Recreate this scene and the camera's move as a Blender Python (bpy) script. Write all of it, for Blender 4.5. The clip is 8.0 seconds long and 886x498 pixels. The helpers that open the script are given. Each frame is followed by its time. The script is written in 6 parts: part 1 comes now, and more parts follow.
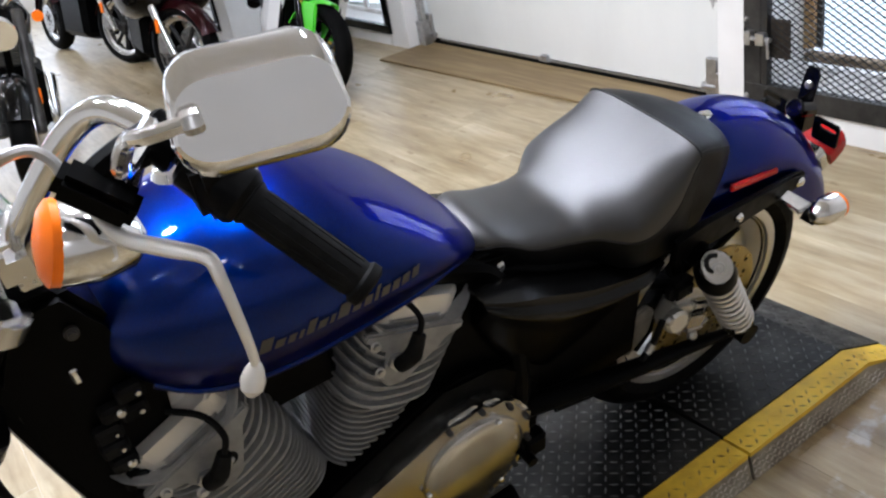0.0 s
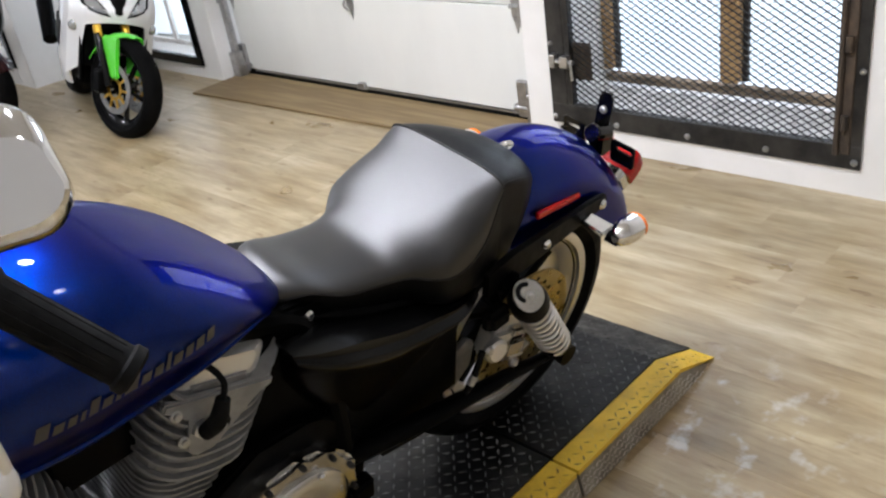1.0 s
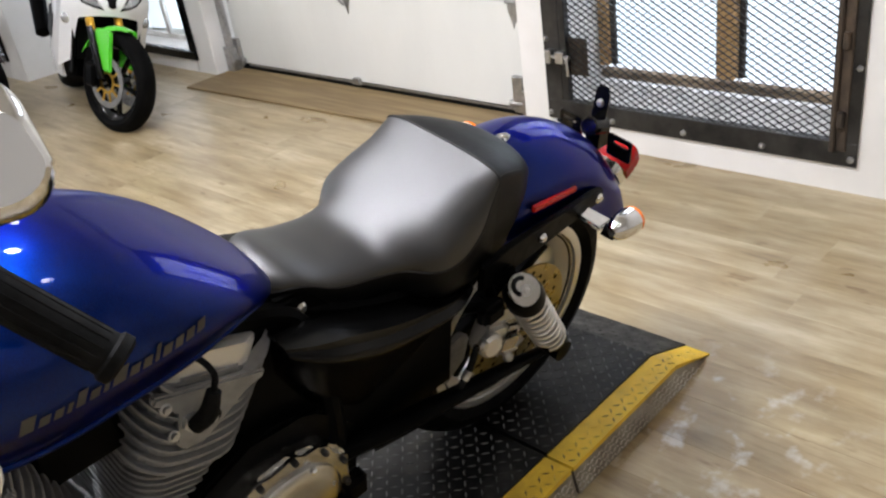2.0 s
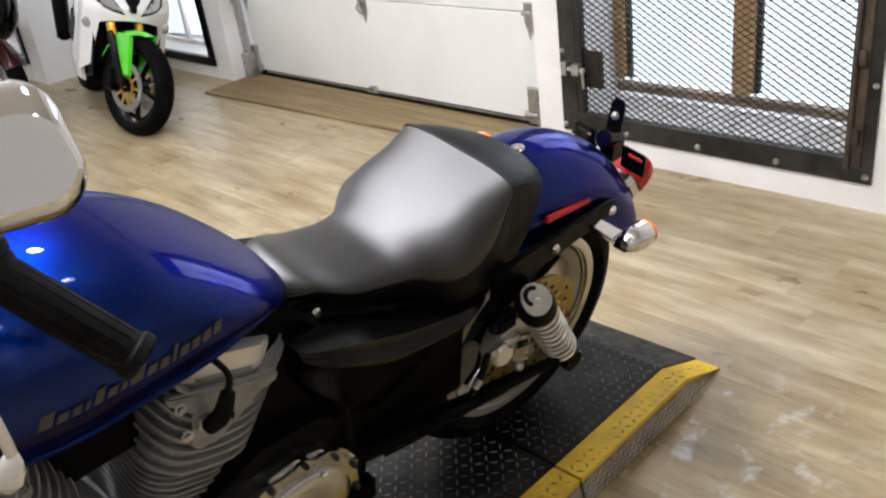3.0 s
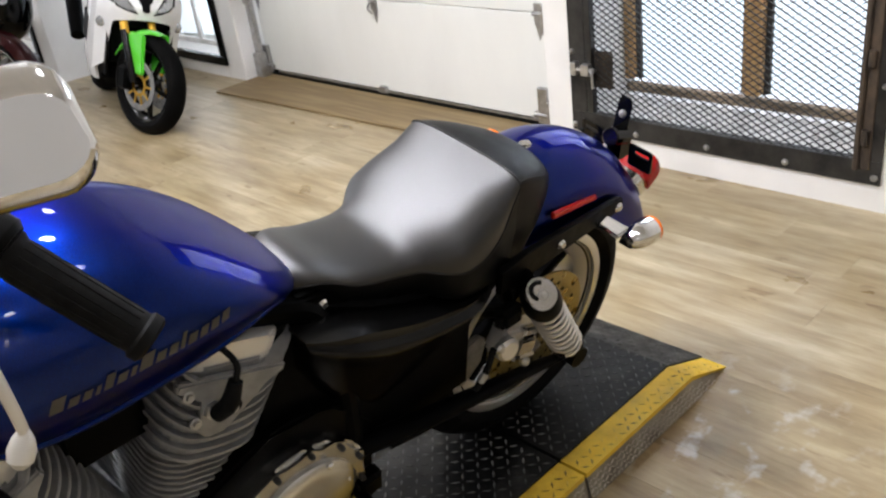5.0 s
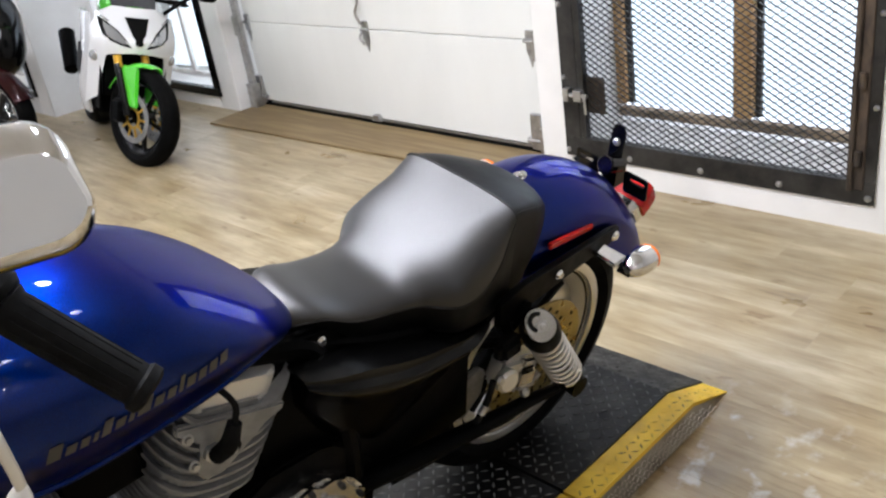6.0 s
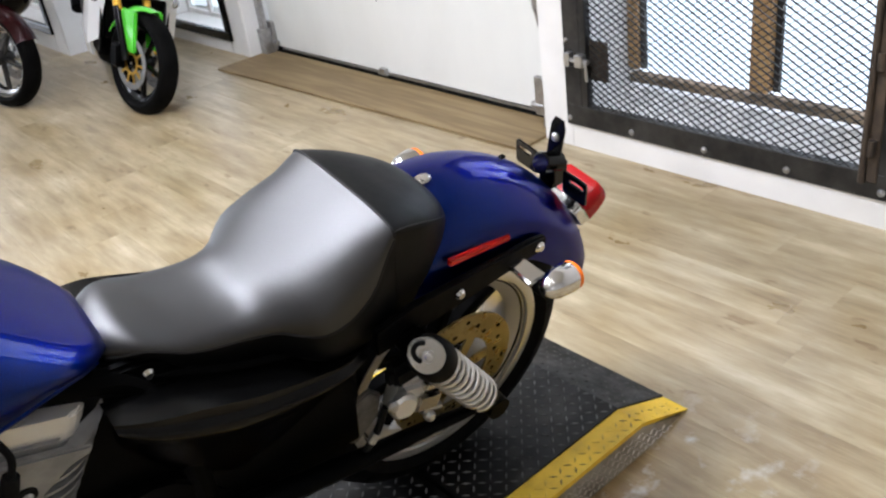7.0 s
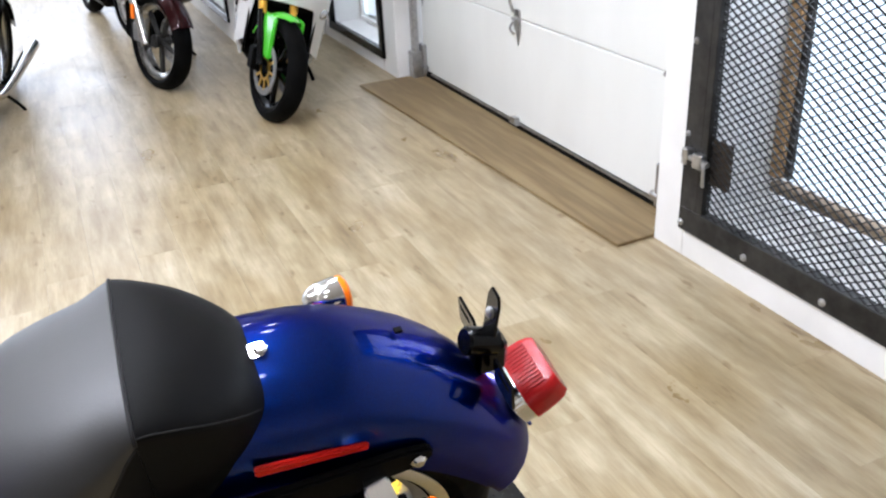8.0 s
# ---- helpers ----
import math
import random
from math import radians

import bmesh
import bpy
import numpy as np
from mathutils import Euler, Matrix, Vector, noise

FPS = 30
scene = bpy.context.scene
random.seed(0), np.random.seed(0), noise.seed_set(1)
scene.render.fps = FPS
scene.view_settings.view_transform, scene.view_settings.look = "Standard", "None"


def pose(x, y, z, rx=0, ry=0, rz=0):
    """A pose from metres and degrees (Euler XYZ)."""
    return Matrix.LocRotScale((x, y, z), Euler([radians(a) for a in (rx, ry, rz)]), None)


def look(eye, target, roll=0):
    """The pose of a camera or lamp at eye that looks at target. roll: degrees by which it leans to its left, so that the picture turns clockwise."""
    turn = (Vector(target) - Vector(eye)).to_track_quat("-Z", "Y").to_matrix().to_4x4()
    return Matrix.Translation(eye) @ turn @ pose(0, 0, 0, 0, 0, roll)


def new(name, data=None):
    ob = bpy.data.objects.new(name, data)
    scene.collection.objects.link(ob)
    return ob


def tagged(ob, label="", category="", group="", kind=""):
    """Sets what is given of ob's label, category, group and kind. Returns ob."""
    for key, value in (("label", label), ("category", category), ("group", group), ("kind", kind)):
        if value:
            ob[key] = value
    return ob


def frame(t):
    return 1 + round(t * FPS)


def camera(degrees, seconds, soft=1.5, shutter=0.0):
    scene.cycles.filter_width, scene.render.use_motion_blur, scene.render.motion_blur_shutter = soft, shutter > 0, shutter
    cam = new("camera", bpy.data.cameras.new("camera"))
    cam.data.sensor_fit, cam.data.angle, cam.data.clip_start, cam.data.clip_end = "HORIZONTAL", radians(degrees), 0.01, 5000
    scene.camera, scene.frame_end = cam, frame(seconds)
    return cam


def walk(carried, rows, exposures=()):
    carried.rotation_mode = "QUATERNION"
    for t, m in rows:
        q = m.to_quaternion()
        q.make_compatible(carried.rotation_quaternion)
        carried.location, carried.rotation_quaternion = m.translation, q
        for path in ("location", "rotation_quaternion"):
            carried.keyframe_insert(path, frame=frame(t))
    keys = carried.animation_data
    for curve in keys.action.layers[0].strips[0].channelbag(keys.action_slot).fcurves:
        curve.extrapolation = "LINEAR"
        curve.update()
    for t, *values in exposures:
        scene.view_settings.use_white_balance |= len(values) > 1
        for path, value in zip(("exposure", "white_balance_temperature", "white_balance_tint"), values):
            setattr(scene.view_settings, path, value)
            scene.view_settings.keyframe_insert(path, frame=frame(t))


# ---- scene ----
cam = camera(54.1, 8.0, soft=2.3)
PATH = [
    (0, (-0.182, -0.334, 1.398), (0.541, 0.891, 0.663), -10.6),
    (0.5, (-0.132, -0.335, 1.412), (0.763, 0.784, 0.700), -10.2),
    (1, (-0.109, -0.328, 1.401), (0.849, 0.716, 0.657), -9.3),
    (1.5, (-0.097, -0.317, 1.389), (0.871, 0.717, 0.644), -9.6),
    (2.8, (-0.115, -0.321, 1.384), (0.838, 0.719, 0.629), -7.4),
    (3, (-0.114, -0.325, 1.391), (0.842, 0.730, 0.660), -8.0),
    (3.5, (-0.116, -0.333, 1.388), (0.852, 0.713, 0.662), -8.1),
    (4, (-0.118, -0.344, 1.394), (0.846, 0.722, 0.690), -9.1),
    (4.5, (-0.117, -0.343, 1.385), (0.843, 0.713, 0.662), -8.5),
    (5.8, (-0.137, -0.338, 1.385), (0.787, 0.754, 0.668), -7.4),
    (6, (-0.117, -0.334, 1.398), (0.850, 0.739, 0.711), -8.8),
    (6.5, (0.038, -0.400, 1.400), (0.970, 0.726, 0.750), -4.9),
    (7, (0.238, -0.363, 1.384), (1.090, 0.751, 0.614), -8.3),
    (7.5, (0.542, -0.250, 1.387), (1.355, 0.869, 0.583), -9.5),
    (7.8, (0.743, -0.245, 1.379), (1.422, 1.020, 0.672), -7.8),
    (8, (0.872, -0.243, 1.387), (1.438, 1.068, 0.666), -2.9),
]
walk(cam, [(t, look(eye, target, roll)) for t, eye, target, roll in PATH], [(0, 0.0, 5750, 14), (1.5, -0.02, 6080, 14), (3.5, 0.03, 6180, 14), (4.5, 0.03, 6200, 14), (6, 0.08, 5950, 14), (7, 0.10, 5850, 14), (7.5, 0.18, 5800, 14), (8, 0.18, 5750, 14)])

# ---------------------------------------------------------------- world, lamps, exposure
ROOM_H = 3.0
world = bpy.data.worlds.new("world")
scene.world = world
world.use_nodes = True
sky = world.node_tree.nodes.new("ShaderNodeTexSky")
sky.sky_type, sky.sun_disc = "NISHITA", False
sky.sun_elevation, sky.sun_rotation = radians(35), radians(120)
world.node_tree.links.new(sky.outputs["Color"], world.node_tree.nodes["Background"].inputs["Color"])
world.node_tree.nodes["Background"].inputs["Strength"].default_value = 0.12


def area_lamp(name, m, sx, sy, power, color=(1, 1, 1), shape="RECTANGLE"):
    data = bpy.data.lights.new(name, "AREA")
    data.shape, data.size, data.energy, data.color = shape, sx, power, color
    if shape == "RECTANGLE":
        data.size_y = sy
    ob = new(name, data)
    ob.matrix_world = m
    return ob


# daylight that enters by the windows
area_lamp("daylight_grate_window", look((3.08, 1.23, 1.62), (0, 1.23, 0.55)), 1.0, 1.2, 19, (0.90, 0.95, 1.0))
area_lamp("daylight_shopfront", look((-0.8, 10.38, 1.55), (-0.8, 0, 0.9)), 5.4, 2.2, 70, (0.88, 0.94, 1.0))
area_lamp("daylight_black_window", look((2.86, 5.12, 0.95), (0, 4.7, 0.6)), 0.9, 1.6, 5, (0.88, 0.94, 1.0))

# ---------------------------------------------------------------- materials


def material(name, color=(0.5, 0.5, 0.5), rough=0.5, metal=0.0, coat=0.0, coat_rough=0.03, emit=None, strength=0.0, transmission=0.0, ior=1.45, spec=0.5):
    m = bpy.data.materials.new(name)
    m.use_nodes = True
    b = m.node_tree.nodes["Principled BSDF"]
    b.inputs["Base Color"].default_value = (*color, 1)
    b.inputs["Roughness"].default_value = rough
    b.inputs["Metallic"].default_value = metal
    b.inputs["Coat Weight"].default_value = coat
    b.inputs["Coat Roughness"].default_value = coat_rough
    b.inputs["Transmission Weight"].default_value = transmission
    b.inputs["IOR"].default_value = ior
    b.inputs["Specular IOR Level"].default_value = spec
    if emit:
        b.inputs["Emission Color"].default_value = (*emit, 1)
        b.inputs["Emission Strength"].default_value = strength
    return m


def nodes_of(m):
    return m.node_tree.nodes, m.node_tree.links, m.node_tree.nodes["Principled BSDF"]


def ramp(m, source, stops):
    n, l, _ = nodes_of(m)
    r = n.new("ShaderNodeValToRGB")
    while len(r.color_ramp.elements) < len(stops):
        r.color_ramp.elements.new(0.5)
    for e, (p, c) in zip(r.color_ramp.elements, stops):
        e.position, e.color = p, (*c, 1)
    l.new(source, r.inputs[0])
    return r.outputs[0]


def noise_tex(m, scale, stretch=(1, 1, 1), detail=4, rough=0.55, coord="Object", shift=None):
    n, l, _ = nodes_of(m)
    tc = n.new("ShaderNodeTexCoord") if coord != "World" else n.new("ShaderNodeNewGeometry")
    mp = n.new("ShaderNodeMapping")
    mp.inputs["Scale"].default_value = stretch
    l.new(tc.outputs[coord if coord != "World" else "Position"], mp.inputs["Vector"])
    if shift:
        l.new(shift, mp.inputs["Location"])
    t = n.new("ShaderNodeTexNoise")
    t.inputs["Scale"].default_value, t.inputs["Detail"].default_value, t.inputs["Roughness"].default_value = scale, detail, rough
    l.new(mp.outputs[0], t.inputs["Vector"])
    return t.outputs["Fac"]


def bump(m, source, strength=0.2, distance=0.002):
    n, l, b = nodes_of(m)
    u = n.new("ShaderNodeBump")
    u.inputs["Strength"].default_value, u.inputs["Distance"].default_value = strength, distance
    l.new(source, u.inputs["Height"])
    l.new(u.outputs[0], b.inputs["Normal"])


def vary(m, a, c, scale, stretch=(1, 1, 1), coord="Object", lo=0.35, hi=0.65, rough=None, relief=0.0, distance=0.001):
    """Two-tone mottling, with relief and gloss that follow it."""
    n, l, b = nodes_of(m)
    big = noise_tex(m, scale, stretch, 5, 0.6, coord)
    l.new(ramp(m, big, [(lo, a), (hi, c)]), b.inputs["Base Color"])
    if rough:
        fine = noise_tex(m, scale * 3.1, stretch, 4, 0.6, coord)
        l.new(ramp(m, fine, [(0.3, (rough[0],) * 3), (0.7, (rough[1],) * 3)]), b.inputs["Roughness"])
    if relief:
        bump(m, noise_tex(m, scale * 9, stretch, 4, 0.6, coord), relief, distance)
    return m


WHITE = vary(material("white_wall_paint", (0.8, 0.8, 0.78), 0.6), (0.74, 0.73, 0.70), (0.83, 0.82, 0.80), 2.2, coord="World", rough=(0.5, 0.7), relief=0.25, distance=0.002)
CEILING = vary(material("off_white_ceiling_boards", (0.78, 0.77, 0.75), 0.7), (0.72, 0.71, 0.69), (0.82, 0.81, 0.79), 3, (4, 0.6, 1), "World")
DOOR_WHITE = vary(material("door_enamel", (0.80, 0.81, 0.78), 0.4), (0.76, 0.77, 0.74), (0.83, 0.84, 0.81), 1.3, (1, 1, 0.35), "World", rough=(0.32, 0.5), relief=0.06, distance=0.001)
PLASTER = vary(material("rough_plaster", (0.74, 0.74, 0.72), 0.85), (0.62, 0.60, 0.57), (0.82, 0.81, 0.79), 7, coord="World", relief=0.6, distance=0.006)
STEEL_DARK = vary(material("dark_steel", (0.03, 0.03, 0.03), 0.5, 0.5), (0.018, 0.0175, 0.017), (0.050, 0.048, 0.045), 9, coord="World", rough=(0.35, 0.6), relief=0.2)
RUST = vary(material("rusty_steel", (0.06, 0.05, 0.04), 0.7, 0.4), (0.04, 0.033, 0.027), (0.11, 0.08, 0.055), 22, (1, 1, 0.4), "World", relief=0.4)
ZINC = vary(material("zinc_steel", (0.5, 0.5, 0.5), 0.4, 1.0), (0.38, 0.38, 0.38), (0.55, 0.55, 0.55), 25, rough=(0.3, 0.5))
ORANGE_WOOD = vary(material("varnished_pine", (0.38, 0.21, 0.07), 0.5), (0.36, 0.20, 0.08), (0.58, 0.35, 0.14), 14, (1, 1, 0.12), "World", relief=0.3)
WEATHERED = vary(material("weathered_grey_timber", (0.2, 0.16, 0.12), 0.8), (0.11, 0.08, 0.05), (0.36, 0.27, 0.18), 16, (1, 0.2, 1), "World", relief=0.4)
RUBBER = vary(material("black_rubber", (0.007, 0.007, 0.007), 0.75, spec=0.12), (0.004, 0.004, 0.004), (0.008, 0.008, 0.008), 30, rough=(0.6, 0.85), relief=0.2)
TYRE = vary(material("tyre_rubber", (0.004, 0.004, 0.004), 0.6, spec=0.05), (0.002, 0.002, 0.002), (0.004, 0.004, 0.004), 12, rough=(0.5, 0.75), relief=0.15)
CHROME = material("chrome", (0.74, 0.74, 0.74), 0.11, 1.0)
POLISHED = vary(material("polished_aluminium", (0.56, 0.55, 0.53), 0.2, 1.0), (0.46, 0.45, 0.43), (0.60, 0.59, 0.57), 6, rough=(0.14, 0.28))
CAST_GREY = vary(material("grey_cast_aluminium", (0.27, 0.265, 0.255), 0.5, 0.75), (0.20, 0.195, 0.188), (0.30, 0.295, 0.285), 35, rough=(0.42, 0.58), relief=0.15)
LEVER_ALLOY = material("satin_lever_alloy", (0.80, 0.78, 0.74), 0.40, 0.6)
FIN_GREY = vary(material("grey_fin_edges", (0.27, 0.27, 0.27), 0.42, 0.25), (0.22, 0.22, 0.22), (0.31, 0.31, 0.31), 30, rough=(0.40, 0.52))
# core painted near black: the fin gaps' shade is put into its colour
CORE_DARK = material("fin_gap_shade_core", (0.02, 0.02, 0.02), 0.7, 0.3)
WORN_LUG = vary(material("worn_black_lugs", (0.06, 0.06, 0.06), 0.35), (0.015, 0.015, 0.016), (0.15, 0.15, 0.145), 6, coord="World", rough=(0.28, 0.45))
BRIGHT_LUG = vary(material("scuffed_steel_lugs", (0.5, 0.47, 0.42), 0.35, 0.9), (0.36, 0.32, 0.27), (0.60, 0.57, 0.52), 8, coord="World", rough=(0.28, 0.45))
RIM_ALLOY = material("machined_rim_alloy", (0.52, 0.49, 0.43), 0.38, 0.4)
SPRING = material("satin_spring_steel", (0.74, 0.73, 0.71), 0.32, 0.8)
DISC_STEEL = vary(material("brake_disc_steel", (0.50, 0.42, 0.22), 0.3, 1.0), (0.33, 0.27, 0.13), (0.44, 0.37, 0.20), 20, (1, 1, 1), rough=(0.22, 0.4))
GLOSS_BLACK = material("gloss_black_paint", (0.0015, 0.0015, 0.0015), 0.13, spec=0.24)
SATIN_BLACK = vary(material("satin_black_paint", (0.0012, 0.0012, 0.0012), 0.40, spec=0.045), (0.0008, 0.0008, 0.0008), (0.0018, 0.0018, 0.0018), 18, rough=(0.32, 0.48))
COVER_BLACK = vary(material("smooth_cover_paint", (0.0015, 0.0015, 0.0015), 0.22, spec=0.24), (0.001, 0.001, 0.001), (0.002, 0.002, 0.002), 9, rough=(0.20, 0.25))
PLASTIC = material("black_plastic", (0.002, 0.002, 0.002), 0.45, spec=0.09)
VINYL = vary(material("smooth_seat_vinyl", (0.005, 0.005, 0.005), 0.42, ior=1.66, spec=0.5), (0.003, 0.003, 0.003), (0.006, 0.006, 0.006), 6, rough=(0.40, 0.44))
GRAINED = vary(material("grained_side_vinyl", (0.002, 0.002, 0.002), 0.44, spec=0.13), (0.0015, 0.0015, 0.0015), (0.003, 0.003, 0.003), 8, rough=(0.42, 0.50), relief=0.3, distance=0.0006)
bump(VINYL, noise_tex(VINYL, 420, detail=2), 0.25, 0.0006)
STITCH = material("dark_seam_piping", (0.018, 0.018, 0.018), 0.5, spec=0.15)
AMBER = material("amber_lens", (1.0, 0.20, 0.004), 0.28, 0, 0.0, spec=0.25)
RED_LENS = material("red_lens", (0.36, 0.006, 0.006), 0.26, 0, 0.0, spec=0.3)
RED_REFLECTOR = material("red_reflector", (0.50, 0.011, 0.005), 0.25, 0, 0.1)
CLEAR = material("clear_glass", (0.9, 0.95, 0.95), 0.02, transmission=1.0)
MIRROR = material("mirror_glass", (0.80, 0.82, 0.82), 0.015, 1.0)
GREY_TEXT = material("grey_lettering", (0.16, 0.155, 0.14), 0.4, 0.3)
YELLOW = vary(material("worn_yellow_paint", (0.72, 0.46, 0.02), 0.5), (0.50, 0.30, 0.02), (0.80, 0.53, 0.03), 9, coord="World", lo=0.28, hi=0.55, rough=(0.4, 0.65), relief=0.2)
YELLOW_WORN = vary(material("grimy_yellow_lugs", (0.40, 0.25, 0.02), 0.5), (0.16, 0.10, 0.02), (0.74, 0.50, 0.05), 14, coord="World", lo=0.42, hi=0.60, rough=(0.4, 0.6))
DECK_BLACK = vary(material("black_tread_paint", (0.006, 0.006, 0.006), 0.40, spec=0.32), (0.003, 0.003, 0.003), (0.045, 0.044, 0.042), 7, coord="World", lo=0.50, hi=0.74, rough=(0.28, 0.6), relief=0.15)
TREAD_STEEL = vary(material("bare_tread_steel", (0.30, 0.27, 0.23), 0.42, 0.8), (0.19, 0.165, 0.135), (0.40, 0.37, 0.32), 10, coord="World", rough=(0.32, 0.55), relief=0.2)
LAMP_GLOW = material("lamp_glow", (1, 1, 1), 0.5, emit=(1.0, 0.97, 0.92), strength=30)
DAY_GLOW = material("daylight_backdrop", (0.9, 0.95, 1), 1.0, emit=(0.88, 0.93, 1.0), strength=1.02)
GREEN = material("lime_green_paint", (0.10, 0.62, 0.03), 0.25, 0, 0.9)
WHITE_PAINT = material("pearl_white_paint", (0.76, 0.77, 0.78), 0.28, 0, 0.9)
MAROON = material("maroon_paint", (0.018, 0.001, 0.002), 0.24, 0.2, 0.22, spec=0.12)
GOLD = material("gold_anodised", (0.72, 0.42, 0.06), 0.28, 1.0)
SMOKE = material("smoked_screen", (0.05, 0.05, 0.055), 0.06, 0, 0.5)
HEADLAMP = material("headlamp_glass", (0.45, 0.47, 0.50), 0.08, 0.7, 1.0)

# deep blue metallic paint: fine flake under a clear coat
BLUE = material("deep_blue_metallic_paint", (0.003, 0.030, 0.36), 0.30, 0.96, 0.42, 0.01, spec=0.2)
_n, _l, _b = nodes_of(BLUE)
_b.inputs["Specular Tint"].default_value = (0.01, 0.06, 0.55, 1)
_l.new(ramp(BLUE, noise_tex(BLUE, 900, detail=1), [(0.3, (0.0002, 0.0085, 0.098)), (0.7, (0.0007, 0.020, 0.190))]), _b.inputs["Base Color"])

# vinyl plank floor: every plank has its own tone, grain runs along the room
FLOOR = material("pale_oak_planks", (0.45, 0.37, 0.25), 0.33, spec=0.75)


def plank_nodes(m, per_island):
    n, l, b = nodes_of(m)
    if per_island:
        rnd = n.new("ShaderNodeNewGeometry").outputs["Random Per Island"]
    else:
        rnd = n.new("ShaderNodeObjectInfo").outputs["Random"]
    mul = n.new("ShaderNodeMath")
    mul.operation = "MULTIPLY"
    mul.inputs[1].default_value = 37.0
    l.new(rnd, mul.inputs[0])
    grain = noise_tex(m, 5.0, (3.8, 0.50, 1), 6, 0.60, "World", mul.outputs[0])
    fine = noise_tex(m, 26.0, (8, 0.5, 1), 4, 0.6, "World", mul.outputs[0])
    blot = noise_tex(m, 2.2, (1.5, 0.8, 1), 3, 0.5, "World", mul.outputs[0])
    col = ramp(m, grain, [(0.22, (0.205, 0.152, 0.082)), (0.40, (0.325, 0.262, 0.160)), (0.58, (0.425, 0.360, 0.242)), (0.78, (0.53, 0.47, 0.355))])
    tone = n.new("ShaderNodeMix")
    tone.data_type, tone.blend_type = "RGBA", "MULTIPLY"
    tone.inputs["Factor"].default_value = 1.0
    l.new(col, tone.inputs["A"])
    l.new(ramp(m, rnd, [(0.0, (0.91, 0.88, 0.80)), (0.3, (0.99, 0.97, 0.92)), (0.6, (0.95, 0.93, 0.88)), (1.0, (1.05, 1.05, 1.04))]), tone.inputs["B"])
    t2 = n.new("ShaderNodeMix")
    t2.data_type, t2.blend_type = "RGBA", "MULTIPLY"
    t2.inputs["Factor"].default_value = 0.6
    l.new(tone.outputs["Result"], t2.inputs["A"])
    l.new(ramp(m, fine, [(0.3, (0.80, 0.78, 0.74)), (0.6, (1.05, 1.05, 1.05))]), t2.inputs["B"])
    t3 = n.new("ShaderNodeMix")
    t3.data_type, t3.blend_type = "RGBA", "MULTIPLY"
    t3.inputs["Factor"].default_value = 0.45
    l.new(t2.outputs["Result"], t3.inputs["A"])
    l.new(ramp(m, blot, [(0.30, (0.78, 0.75, 0.70)), (0.62, (1.05, 1.05, 1.04))]), t3.inputs["B"])
    # pale scuffs and brown dirt that run on from plank to plank
    scuff = noise_tex(m, 3.6, (1, 0.6, 1), 5, 0.58, "World")
    t4 = n.new("ShaderNodeMix")
    t4.data_type, t4.blend_type = "RGBA", "MULTIPLY"
    t4.inputs["Factor"].default_value = 1.0
    l.new(t3.outputs["Result"], t4.inputs["A"])
    l.new(ramp(m, scuff, [(0.28, (0.78, 0.71, 0.58)), (0.45, (0.97, 0.94, 0.88)), (0.55, (1.0, 1.0, 1.0)), (0.68, (1.22, 1.26, 1.33))]), t4.inputs["B"])
    # small dark knots and checks
    knot = noise_tex(m, 9.0, (2.2, 0.8, 1), 3, 0.5, "World", mul.outputs[0])
    t5 = n.new("ShaderNodeMix")
    t5.data_type, t5.blend_type = "RGBA", "MULTIPLY"
    t5.inputs["Factor"].default_value = 0.8
    l.new(t4.outputs["Result"], t5.inputs["A"])
    l.new(ramp(m, knot, [(0.26, (0.55, 0.46, 0.34)), (0.34, (1.0, 1.0, 1.0))]), t5.inputs["B"])
    # brown dirt and pale paint flakes where the ramp is rolled on
    away = n.new("ShaderNodeVectorMath")
    away.operation = "DISTANCE"
    l.new(n.new("ShaderNodeNewGeometry").outputs["Position"], away.inputs[0])
    away.inputs[1].default_value = (1.36, 0.42, 0.0)
    near = ramp(m, away.outputs["Value"], [(0.14, (1.0,) * 3), (0.42, (0.0,) * 3)])
    t6 = n.new("ShaderNodeMix")
    t6.data_type, t6.blend_type = "RGBA", "MULTIPLY"
    l.new(near, t6.inputs["Factor"])
    l.new(t5.outputs["Result"], t6.inputs["A"])
    l.new(ramp(m, scuff, [(0.35, (0.58, 0.47, 0.30)), (0.62, (0.86, 0.80, 0.66))]), t6.inputs["B"])
    flake = ramp(m, noise_tex(m, 13.0, (1, 1, 1), 5, 0.55, "World"), [(0.56, (0.0,) * 3), (0.70, (0.75,) * 3)])
    both = n.new("ShaderNodeMath")
    both.operation = "MULTIPLY"
    l.new(near, both.inputs[0])
    l.new(flake, both.inputs[1])
    t7 = n.new("ShaderNodeMix")
    t7.data_type = "RGBA"
    l.new(both.outputs[0], t7.inputs["Factor"])
    l.new(t6.outputs["Result"], t7.inputs["A"])
    t7.inputs["B"].default_value = (0.56, 0.53, 0.48, 1)
    l.new(t7.outputs["Result"], b.inputs["Base Color"])
    l.new(ramp(m, scuff, [(0.3, (0.26,) * 3), (0.7, (0.42,) * 3)]), b.inputs["Roughness"])
    bump(m, fine, 0.06, 0.001)


